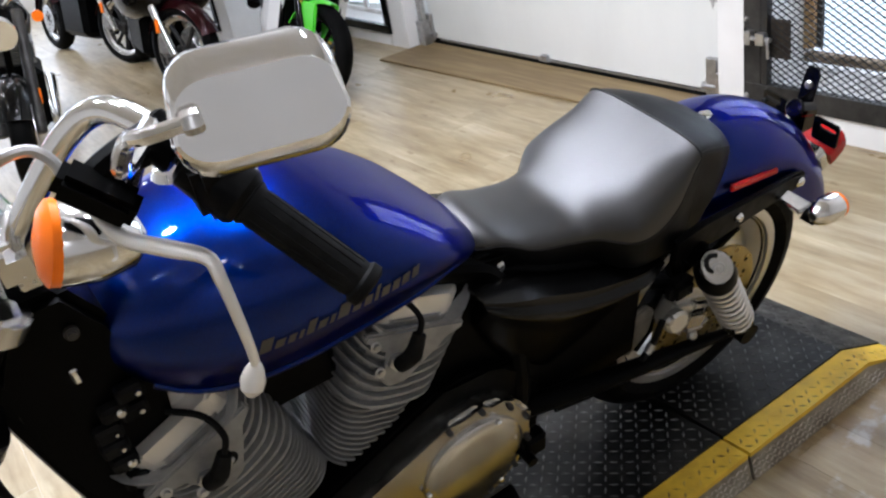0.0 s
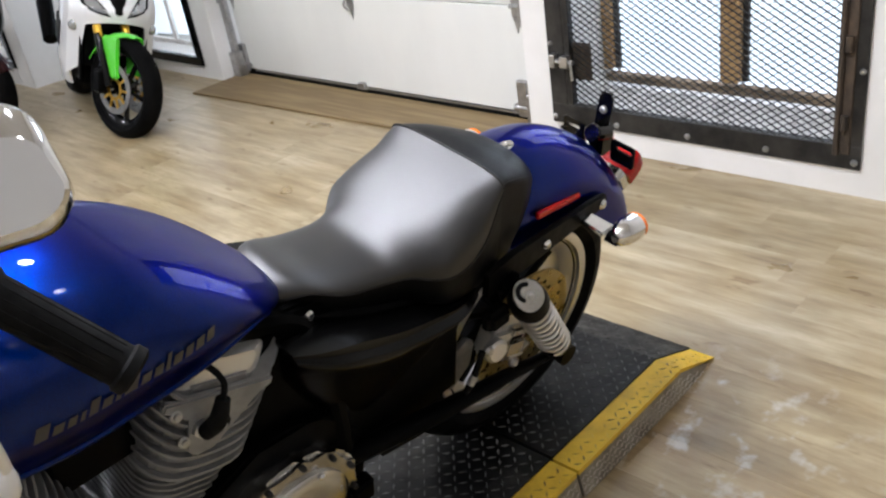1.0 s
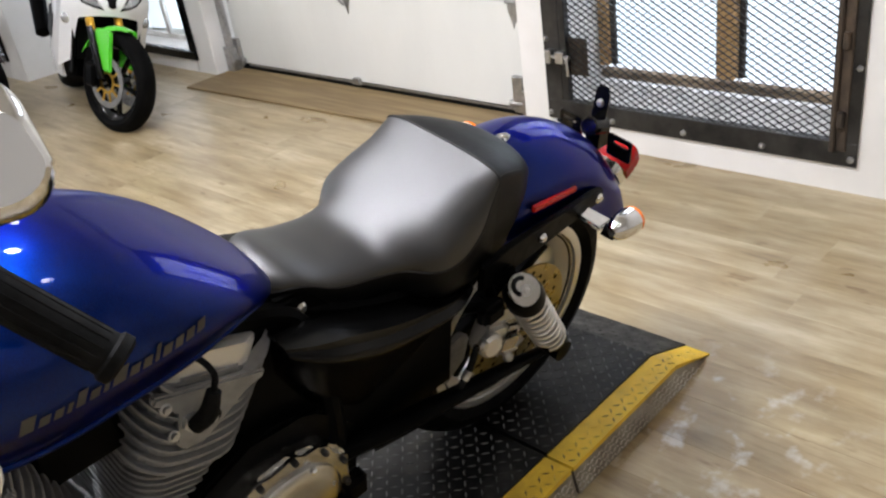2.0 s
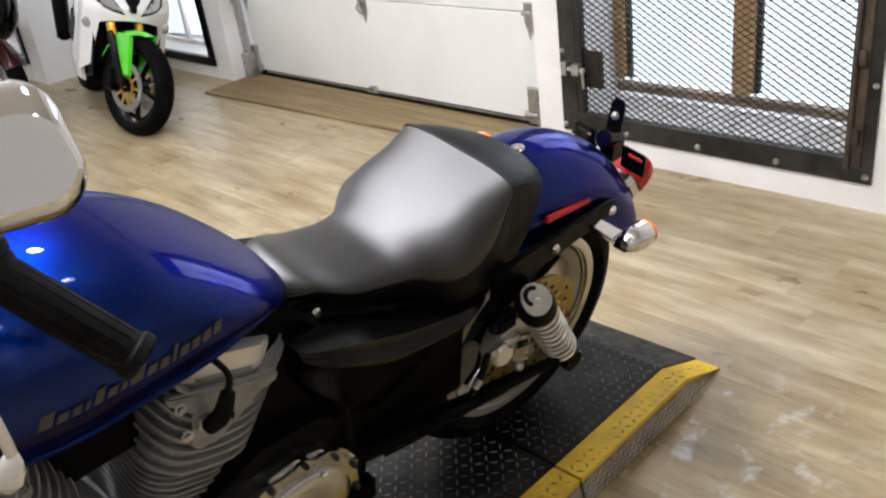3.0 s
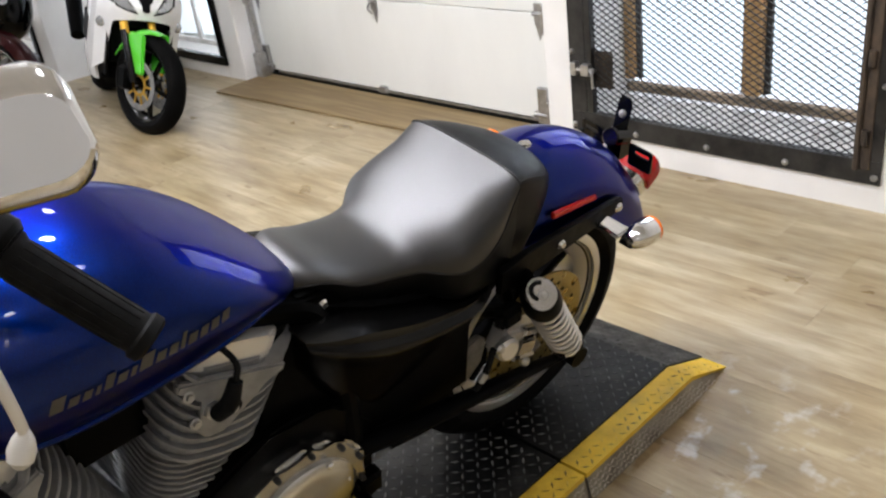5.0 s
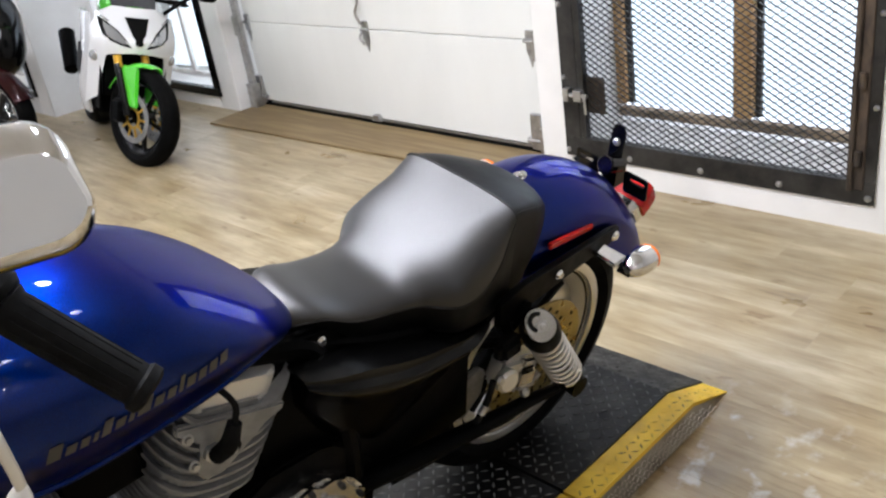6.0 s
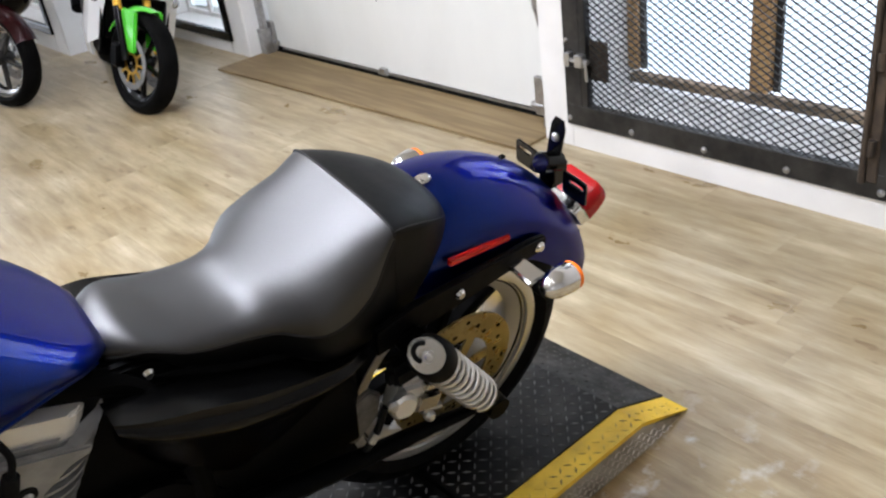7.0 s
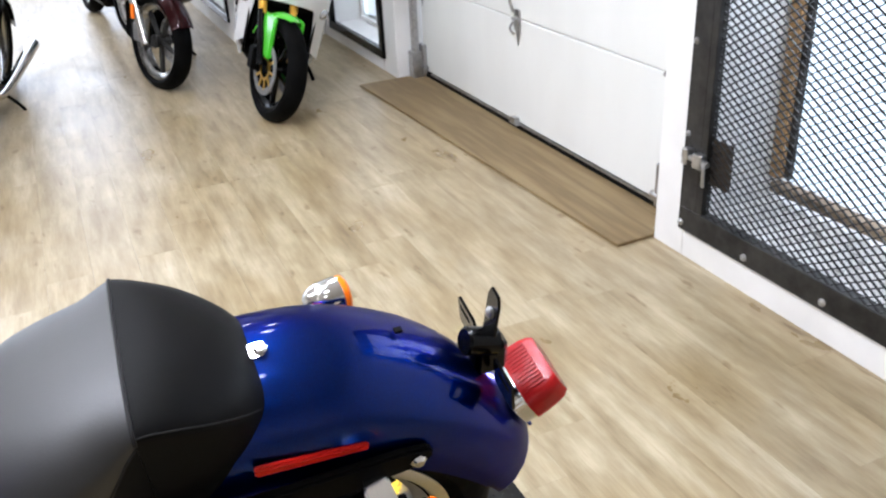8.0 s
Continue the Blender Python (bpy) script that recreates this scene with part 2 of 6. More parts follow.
plank_nodes(FLOOR, False)
FLOOR_FAR = material("pale_oak_planks_joined", (0.45, 0.37, 0.25), 0.33, spec=0.75)
plank_nodes(FLOOR_FAR, True)
BOARD = material("brown_plywood", (0.27, 0.18, 0.09), 0.55)
_n, _l, _b = nodes_of(BOARD)
_wave = noise_tex(BOARD, 3.2, (3.4, 0.30, 1), 3, 0.55, "World")
_figure = _n.new("ShaderNodeMath")
_figure.operation = "MULTIPLY"
_figure.inputs[1].default_value = 4.0
_l.new(_wave, _figure.inputs[0])
_ring = _n.new("ShaderNodeMath")
_ring.operation = "PINGPONG"
_ring.inputs[1].default_value = 1.0
_l.new(_figure.outputs[0], _ring.inputs[0])
_l.new(ramp(BOARD, _ring.outputs[0], [(0.0, (0.180, 0.122, 0.054)), (0.40, (0.240, 0.170, 0.080)), (1.0, (0.300, 0.222, 0.112))]), _b.inputs["Base Color"])
bump(BOARD, _wave, 0.2, 0.001)

# ---------------------------------------------------------------- mesh helpers


def part(name, bm, mat, parent=None, label="", smooth=35):
    """Link a bmesh as one mesh object, under a thing or a part."""
    bmesh.ops.recalc_face_normals(bm, faces=bm.faces)
    me = bpy.data.meshes.new(name)
    bm.to_mesh(me)
    bm.free()
    me.materials.append(mat)
    if smooth:
        me.polygons.foreach_set("use_smooth", [True] * len(me.polygons))
        me.set_sharp_from_angle(angle=radians(smooth))
    ob = new(name, me)
    if parent:
        ob.parent = parent
    if label:
        ob["label"] = label
    return ob


def thing(name, label, category, m=None, group="", kind=""):
    ob = new(name)
    ob.empty_display_size = 0.1
    ob.matrix_world = m or Matrix()
    return tagged(ob, label, category, group, kind)


def box(bm, lo, hi, bevel=0.0, m=None, segments=1):
    c = [(a + b) / 2 for a, b in zip(lo, hi)]
    s = [b - a for a, b in zip(lo, hi)]
    r = bmesh.ops.create_cube(bm, size=1, matrix=(m or Matrix()) @ Matrix.Translation(c) @ Matrix.Diagonal((*s, 1)))
    if bevel:
        edges = list({e for v in r["verts"] for e in v.link_edges})
        bmesh.ops.bevel(bm, geom=edges, offset=bevel, segments=segments, affect="EDGES", clamp_overlap=True)
    return bm


def boxed(*args, **kw):
    return box(bmesh.new(), *args, **kw)


def axis_matrix(a, b):
    a, b = Vector(a), Vector(b)
    return Matrix.Translation(a) @ (b - a).to_track_quat("Z", "Y").to_matrix().to_4x4()


def lathe(bm, a, b, profile, n=24, caps=True):
    """Rings along the axis from a to b; the profile holds (share of the length, radius)."""
    m, length = axis_matrix(a, b), (Vector(b) - Vector(a)).length
    rings = []
    for t, r in profile:
        rings.append([bm.verts.new(m @ Vector((r * math.cos(2 * math.pi * i / n), r * math.sin(2 * math.pi * i / n), t * length))) for i in range(n)])
    for p, q in zip(rings, rings[1:]):
        for i in range(n):
            bm.faces.new((p[i], p[(i + 1) % n], q[(i + 1) % n], q[i]))
    if caps:
        bm.faces.new(rings[0][::-1])
        bm.faces.new(rings[-1])
    return bm


def lathed(*args, **kw):
    return lathe(bmesh.new(), *args, **kw)


def rod(bm, a, b, r, r2=None, n=16, bevel=0.0):
    r2 = r if r2 is None else r2
    length = max((Vector(b) - Vector(a)).length, 1e-6)
    e = min(bevel / length, 0.45)
    prof = [(0, r), (1, r2)] if not bevel else [(0, r - bevel), (e, r), (1 - e, r2), (1, r2 - bevel)]
    return lathe(bm, a, b, prof, n)


def rodded(*args, **kw):
    return rod(bmesh.new(), *args, **kw)


def spline(points, steps=8):
    """A smooth line through the points."""
    p = [Vector(q) for q in points]
    p = [2 * p[0] - p[1]] + p + [2 * p[-1] - p[-2]]
    out = []
    for i in range(1, len(p) - 2):
        for k in range(steps):
            t = k / steps
            out.append(0.5 * ((2 * p[i]) + (p[i + 1] - p[i - 1]) * t + (2 * p[i - 1] - 5 * p[i] + 4 * p[i + 1] - p[i + 2]) * t * t + (3 * p[i] - p[i - 1] - 3 * p[i + 1] + p[i + 2]) * t ** 3))
    return out + [p[-2]]


def sweep(bm, path, r, n=12, flat=1.0, side=None):
    """A tube along the path; r a number or one per point."""
    path = [Vector(q) for q in path]
    rs = r if isinstance(r, (list, tuple)) else [r] * len(path)
    x = None
    rings = []
    for i, q in enumerate(path):
        d = (path[min(i + 1, len(path) - 1)] - path[max(i - 1, 0)]).normalized()
        if x is None:
            x = Vector(side) if side else d.orthogonal()
        x = (x - d * x.dot(d)).normalized()
        y = d.cross(x)
        rings.append([bm.verts.new(q + rs[i] * (math.cos(2 * math.pi * k / n) * x + flat * math.sin(2 * math.pi * k / n) * y)) for k in range(n)])
    for a, b in zip(rings, rings[1:]):
        for k in range(n):
            bm.faces.new((a[k], a[(k + 1) % n], b[(k + 1) % n], b[k]))
    bm.faces.new(rings[0][::-1])
    bm.faces.new(rings[-1])
    return bm


def tube(points, r, n=12, steps=8, **kw):
    path = spline(points, steps)
    if isinstance(r, (list, tuple)):
        k = len(r) - 1
        r = [float(np.interp(i / (len(path) - 1) * k, range(k + 1), r)) for i in range(len(path))]
    return sweep(bmesh.new(), path, r, n, **kw)


def loft(bm, rings, closed=True, caps=True):
    vs = [[bm.verts.new(p) for p in ring] for ring in rings]
    n = len(vs[0])
    for a, b in zip(vs, vs[1:]):
        for k in range(n if closed else n - 1):
            bm.faces.new((a[k], a[(k + 1) % n], b[(k + 1) % n], b[k]))
    if caps and closed:
        bm.faces.new(vs[0][::-1])
        bm.faces.new(vs[-1])
    return bm


def lofted(*args, **kw):
    return loft(bmesh.new(), *args, **kw)


def slab(outline, m, thick, bevel=0.0):
    """A flat plate: an outline in the plane of m, thick along m's z."""
    bm = bmesh.new()
    lo = [bm.verts.new(m @ Vector((x, y, 0))) for x, y in outline]
    hi = [bm.verts.new(m @ Vector((x, y, thick))) for x, y in outline]
    n = len(lo)
    bm.faces.new(lo[::-1])
    bm.faces.new(hi)
    for i in range(n):
        bm.faces.new((lo[i], lo[(i + 1) % n], hi[(i + 1) % n], hi[i]))
    if bevel:
        bmesh.ops.bevel(bm, geom=list(bm.edges), offset=bevel, segments=2, affect="EDGES", clamp_overlap=True)
    return bm


def rounded(w, h, r, n=5):
    pts = []
    for cx, cy, a in ((w / 2 - r, h / 2 - r, 0), (-w / 2 + r, h / 2 - r, 90), (-w / 2 + r, -h / 2 + r, 180), (w / 2 - r, -h / 2 + r, 270)):
        for k in range(n + 1):
            t = radians(a + 90 * k / n)
            pts.append((cx + r * math.cos(t), cy + r * math.sin(t)))
    return pts


def smooth_at(table, x):
    """Smooth reading of a table of (x, value)."""
    xs, ys = [a for a, _ in table], [b for _, b in table]
    if x <= xs[0]:
        return ys[0]
    if x >= xs[-1]:
        return ys[-1]
    i = max(k for k in range(len(xs) - 1) if xs[k] <= x)
    h = xs[i + 1] - xs[i]
    t = (x - xs[i]) / h

    def slope(k):
        if k == 0:
            return (ys[1] - ys[0]) / (xs[1] - xs[0])
        if k == len(xs) - 1:
            return (ys[-1] - ys[-2]) / (xs[-1] - xs[-2])
        return (ys[k + 1] - ys[k - 1]) / (xs[k + 1] - xs[k - 1])
    a, b = slope(i) * h, slope(i + 1) * h
    return (2 * t ** 3 - 3 * t * t + 1) * ys[i] + (t ** 3 - 2 * t * t + t) * a + (-2 * t ** 3 + 3 * t * t) * ys[i + 1] + (t ** 3 - t * t) * b


def frange(a, b, n):
    return [a + (b - a) * i / (n - 1) for i in range(n)]


# ---------------------------------------------------------------- the room
X_WALL, X_DOOR, X_STEP = 2.655, 2.805, 2.03
X_BACK, Y_NEAR, Y_FAR = -4.2, -4.0, 10.5


def structure(name, bm, mat, label, category, smooth=0):
    return tagged(part(name, bm, mat, None, "", smooth), label, category, kind="structure")


structure("subfloor", boxed((X_BACK - 0.2, Y_NEAR - 0.2, -0.12), (3.5, Y_FAR + 0.2, -0.012)), PLASTER, "grey screed under the plank floor", "subfloor")
structure("ceiling", boxed((X_BACK - 0.2, Y_NEAR - 0.2, ROOM_H), (3.2, Y_FAR + 0.2, ROOM_H + 0.15)), CEILING, "off-white boarded ceiling over the showroom", "ceiling")
structure("wall_back", boxed((X_BACK - 0.2, Y_NEAR, -0.012), (X_BACK, Y_FAR, ROOM_H)), WHITE, "plain white painted wall behind the camera", "wall")
structure("wall_near", boxed((X_BACK - 0.2, Y_NEAR - 0.2, -0.012), (3.2, Y_NEAR, ROOM_H)), WHITE, "plain white painted end wall", "wall")
bm = bmesh.new()
box(bm, (X_BACK - 0.2, Y_FAR, -0.012), (-3.6, Y_FAR + 0.2, ROOM_H))
box(bm, (2.0, Y_FAR, -0.012), (3.2, Y_FAR + 0.2, ROOM_H))
box(bm, (-3.6, Y_FAR, -0.012), (2.0, Y_FAR + 0.2, 0.35))
box(bm, (-3.6, Y_FAR, 2.75), (2.0, Y_FAR + 0.2, ROOM_H))
structure("wall_far", bm, WHITE, "white painted far wall with a wide shopfront opening", "wall")

# window wall: solid parts round the openings
GY0, GY1, GZ0, GZ1 = 0.625, 1.836, 0.100, 2.30
X_OUT = 3.08
bm = bmesh.new()
box(bm, (X_WALL, Y_NEAR, -0.012), (X_OUT, GY0, ROOM_H))
box(bm, (X_WALL, GY0, -0.012), (X_OUT, GY1, GZ0))
box(bm, (X_WALL, GY0, GZ1), (X_OUT, GY1, ROOM_H))
box(bm, (X_WALL, GY1, -0.012), (X_OUT, 1.995, ROOM_H), 0.006)
structure("wall_window", bm, WHITE, "white painted wall with a low grated window", "wall")
bm = bmesh.new()
WY0, WY1, WZ0, WZ1 = 4.632, 5.60, 0.113, 1.95
box(bm, (X_WALL, 4.42, -0.012), (2.92, WY0, ROOM_H), 0.006)
box(bm, (X_WALL, WY0, -0.012), (2.92, WY1, WZ0))
box(bm, (X_WALL, WY0, WZ1), (2.92, WY1, ROOM_H))
box(bm, (X_WALL, WY1, -0.012), (2.92, 5.80, ROOM_H))
structure("wall_pier", bm, WHITE, "white painted pier and wall beside the garage door", "wall")
VY0, VY1, VZ0, VZ1 = 6.03, 7.15, 0.16, 1.95
bm = bmesh.new()
box(bm, (X_STEP, 5.80, -0.012), (2.92, VY0, ROOM_H), 0.006)
box(bm, (X_STEP, VY0, -0.012), (2.92, VY1, VZ0))
box(bm, (X_STEP, VY0, VZ1), (2.92, VY1, ROOM_H))
box(bm, (X_STEP, VY1, -0.012), (2.92, Y_FAR, ROOM_H))
structure("wall_step", bm, WHITE, "white painted wall that steps into the room", "wall")
structure("wall_lintel", boxed((X_WALL, 1.995, 2.45), (X_OUT, 4.42, ROOM_H)), WHITE, "white painted lintel over the garage door", "wall")
structure("wall_jamb", boxed((2.86, 1.995, -0.012), (X_OUT, 2.045, 2.45)), WHITE, "white painted jamb of the garage door", "wall")

# bright daylight outside, behind the windows
for name, lo, hi in (("backdrop_shopfront", (-4.2, Y_FAR + 0.4, 0.0), (2.6, Y_FAR + 0.42, 3.1)), ("backdrop_grate", (3.45, -0.8, -0.6), (3.47, 2.9, 3.2)), ("backdrop_window", (3.25, 4.0, -0.5), (3.27, 6.3, 2.6))):
    structure(name, boxed(lo, hi), DAY_GLOW, "overexposed pale blue daylight outside", "backdrop")


# beyond the windows in the pier and the step: a stone reveal, and a dark-coloured panel that stands for the dark of an
# unlit room
structure("wall_outside", boxed((3.00, 5.30, -0.1), (3.23, 6.0, 2.2)), PLASTER, "rough grey stone wall outside the window", "wall")
structure("dark_panel_behind", boxed((2.93, 5.85, 0.0), (2.98, 7.6, 2.2)), STEEL_DARK, "dark panel in place of the unlit space behind the window", "wall")


# ---------------------------------------------------------------- ceiling lamps
def ceiling_lamp(x, y):
    t = thing("ceiling_lamp", "round white ceiling spot lamp out of view, switched on", "lamp", Matrix.Translation((x, y, ROOM_H)), "ceiling spot lamps")
    part("housing", lathed((0, 0, 0), (0, 0, -0.10), [(0, 0.09), (0.9, 0.085), (1, 0.07)], 20), ZINC, t)
    part("bulb", lathed((0, 0, -0.09), (0, 0, -0.15), [(0, 0.06), (0.5, 0.062), (0.85, 0.045), (1, 0.015)], 16), LAMP_GLOW, t, "glowing bulb")
    return t


# Unseen lamps; those at negative y are added fill for engine and near wall.
LAMPS = [(0.40, 1.35, 34), (1.00, 1.60, 16), (-0.25, 1.40, 32), (-0.90, 1.95, 22), (0.50, 0.75, 28), (1.05, 0.25, 1.5), (0.75, 2.25, 22), (1.50, 2.6, 3), (-0.25, -0.85, 1.5), (0.85, -1.0, 1.5), (-1.2, -3.70, 9), (1.70, 3.4, 2), (-1.4, 3.9, 16), (1.5, 4.9, 3), (0.3, 5.4, 8), (-1.4, 5.9, 44), (0.9, 6.9, 12), (-0.4, 7.7, 28)]
for x, y, power in LAMPS:
    ceiling_lamp(x, y)
    area_lamp("spot_light", look((x, y, ROOM_H - 0.17), (x, y, 0)), 0.20, 0.20, power * 0.9, (1.0, 0.99, 0.985), "DISK")


# ---------------------------------------------------------------- garage door
def garage_door():
    t = thing("garage_door", "closed white sectional garage door with steel hinges", "garage door", Matrix.Translation((X_DOOR, 2.015, 0)), kind="structure")
    w = 2.36
    joints = [0.040, 0.530, 1.06, 1.60, 2.13, 2.47]
    for a, b in zip(joints, joints[1:]):
        part("panel", boxed((0.0, 0.0, a + 0.002), (0.045, w, b - 0.002), 0.004), DOOR_WHITE, t)
    part("bottom_seal", boxed((0.004, 0.01, 0.0), (0.04, w - 0.01, 0.034), 0.006), RUBBER, t, "black rubber bottom seal")
    part("bottom_rail", boxed((-0.004, 0.14, 0.030), (0.02, w - 0.1, 0.037)), ZINC, t)

    def hinge(y, z, s=1.0):
        h = part("hinge", boxed((-0.012, y - 0.022, z - 0.05 * s), (0.0, y + 0.022, z + 0.045 * s), 0.003), ZINC, t)
        part("knuckle", rodded((-0.014, y - 0.026, z), (-0.014, y + 0.026, z), 0.010, n=10), ZINC, h)
        outline = [(-0.022, 0), (0.022, 0), (0.0, -0.07)]
        part("leaf", slab(outline, Matrix.Translation((-0.004, y, z - 0.05 * s)) @ Euler((radians(90), 0, radians(90))).to_matrix().to_4x4(), 0.004), ZINC, h)
    for z in (0.530, 1.06, 1.60):
        for y in (0.12, 1.225, w - 0.03):
            hinge(y, z)
    c = part("lift_clip", boxed((-0.03, 1.20, 0.034), (0.0, 1.275, 0.042), 0.002), ZINC, t)
    part("clip_tab", boxed((-0.032, 1.215, 0.040), (-0.004, 1.26, 0.070), 0.003), ZINC, c)
    # pull handle with its cord at the upper joint
    h = part("pull_handle", tube([(-0.02, 1.240, 0.56), (-0.03, 1.255, 0.62), (-0.025, 1.230, 0.68), (-0.03, 1.245, 0.75), (-0.02, 1.240, 0.83)], 0.007, 8), ZINC, t, "grey pull cord and hook")
    part("hook", tube([(-0.02, 1.240, 0.52), (-0.035, 1.245, 0.49), (-0.02, 1.230, 0.46)], 0.006, 8), ZINC, h)
    for y, s in ((0.115, 1), (w - 0.03, -1)):
        b = part("bottom_bracket", boxed((-0.03, y - 0.03, 0.03), (-0.004, y + 0.03, 0.20), 0.004), ZINC, t)
        part("roller", rodded((-0.02, y - 0.05, 0.07), (-0.02, y + 0.05, 0.07), 0.016, n=12), ZINC, b)
    return t


garage_door()
for y in (4.365, 2.03):
    t = thing("door_track", "galvanised steel track of the garage door", "door track", Matrix.Translation((X_DOOR - 0.05, y, 0)), kind="structure")
    part("rail", boxed((-0.02, -0.025, 0.005), (0.012, 0.025, 2.3), 0.004), ZINC, t)
    part("foot_bracket", boxed((-0.035, -0.035, 0.0), (0.03, 0.035, 0.16), 0.004), ZINC, t)
    part("splice", boxed((-0.03, -0.035, 0.46), (-0.018, 0.03, 0.58), 0.003), ZINC, t)

t = thing("threshold_board", "worn brown plywood board in front of the garage door", "floor board")
part("board", slab([(2.497, 1.985), (2.80, 1.998), (2.80, 4.40), (2.405, 4.385)], Matrix.Translation((0, 0, 0.0)), 0.012, 0.002), BOARD, t)


# ---------------------------------------------------------------- grated window
def expanded_mesh(y0, y1, z0, z1, x, pitch=0.0415, rise=0.0250, w=0.0032):
    """Expanded metal: zigzag strands, each a flat twisted ribbon."""
    verts, faces = [], []
    cols = int((y1 - y0) / (pitch / 2))
    rows = int((z1 - z0) / (rise / 2))
    py, pz = (y1 - y0) / cols, (z1 - z0) / rows
    for c in range(cols):
        for r in range(rows):
            up = (c + r) % 2 == 0
            a = (y0 + c * py, z0 + (r if up else r + 1) * pz)
            b = (y0 + (c + 1) * py, z0 + ((r + 1) if up else r) * pz)
            d = Vector((b[0] - a[0], b[1] - a[1])).normalized()
            nx, nz = -d.y * w / 2, d.x * w / 2
            k = len(verts)
            for px, pzz in (a, b):
                verts += [(x - 0.003, px + nx, pzz + nz), (x - 0.003, px - nx, pzz - nz), (x + 0.003, px - nx, pzz - nz), (x + 0.003, px + nx, pzz + nz)]
            for i in range(4):
                j = (i + 1) % 4
                faces.append((k + i, k + j, k + 4 + j, k + 4 + i))
    me = bpy.data.meshes.new("expanded_mesh")
    me.from_pydata(verts, [], faces)
    me.materials.append(STEEL_DARK)
    return me


def window_grate():
    t = thing("window_grate", "dark steel security grate with expanded metal mesh over the window", "window grate", kind="structure")
    x = X_WALL - 0.012
    f = 0.080
    part("bottom_bar", boxed((x, GY0 - 0.02, GZ0 - 0.002), (x + 0.008, GY1 + 0.02, GZ0 + f), 0.002), STEEL_DARK, t)
    part("bottom_ledge", boxed((x + 0.008, GY0, GZ0 + f - 0.016), (x + 0.055, GY1, GZ0 + f - 0.008)), STEEL_DARK, t)
    part("top_bar", boxed((x, GY0 - 0.02, GZ1 - f), (x + 0.008, GY1 + 0.02, GZ1 + 0.01), 0.002), STEEL_DARK, t)
    part("lock_bar", boxed((x, GY1 - f + 0.02, GZ0 + f), (x + 0.008, GY1 + 0.02, GZ1 - f), 0.002), STEEL_DARK, t)
    part("hinge_bar", boxed((x, GY0 - 0.02, GZ0 + f), (x + 0.008, GY0 + 0.018, GZ1 - f), 0.002), STEEL_DARK, t)
    part("inner_frame", boxed((x - 0.004, GY1 - f - 0.012, GZ0 + f + 0.003), (x + 0.03, GY1 - f + 0.016, GZ1 - f - 0.003), 0.002), STEEL_DARK, t)
    g = part("hinge_strip", boxed((x - 0.006, GY0 + 0.016, GZ0 + 0.05), (x + 0.03, GY0 + 0.072, GZ1 - f), 0.003), RUST, t, "rusty hinge strip")
    part("hinge_rod", rodded((x - 0.012, GY0 + 0.058, GZ0 + 0.05), (x - 0.012, GY0 + 0.058, GZ1 - f), 0.010, n=10), RUST, g)
    for z in (0.24, 0.50, 0.86, 1.3, 1.7):
        part("hinge_knuckle", rodded((x - 0.014, GY0 + 0.036, z), (x - 0.014, GY0 + 0.036, z + 0.05), 0.012, n=10), RUST, g)
    ob = new("mesh_panel", expanded_mesh(GY0 + 0.06, GY1 - f, GZ0 + f - 0.03, GZ1 - f + 0.01, x + 0.014))
    ob.parent = t
    ob["kind"] = "stuff"
    for y in (1.842, 1.541, 1.231, 0.926, 0.624):
        part("bolt", lathed((x + 0.001, y, 0.124), (x - 0.010, y, 0.124), [(0, 0.0125), (0.4, 0.012), (1, 0.006)], 10), ZINC, t)
    for z in (0.435, 0.73, 1.1, 1.5):
        for y in (GY1 + 0.004, GY0 - 0.006):
            part("bolt", lathed((x + 0.001, y, z), (x - 0.010, y, z), [(0, 0.011), (0.4, 0.010), (1, 0.005)], 10), ZINC, t)
    # lock plate behind the mesh, slide bolt in front
    part("lock_plate", boxed((x + 0.020, 1.658, 0.288), (x + 0.026, 1.779, 0.440), 0.002), RUST, t, "brown rusted lock plate")
    s = part("slide_bolt", rodded((x - 0.016, 1.840, 0.368), (x - 0.016, 1.720, 0.368), 0.010, n=10, bevel=0.002), ZINC, t, "bright zinc slide bolt")
    part("bolt_handle", tube([(x - 0.016, 1.735, 0.368), (x - 0.03, 1.724, 0.362), (x - 0.032, 1.718, 0.300)], 0.006, 8), ZINC, s)
    part("bolt_keeper", boxed((x - 0.030, 1.805, 0.342), (x + 0.0, 1.833, 0.396), 0.003), ZINC, s)
    part("bolt_keeper", boxed((x - 0.030, 1.742, 0.345), (x + 0.0, 1.782, 0.392), 0.003), ZINC, s)
    return t


window_grate()


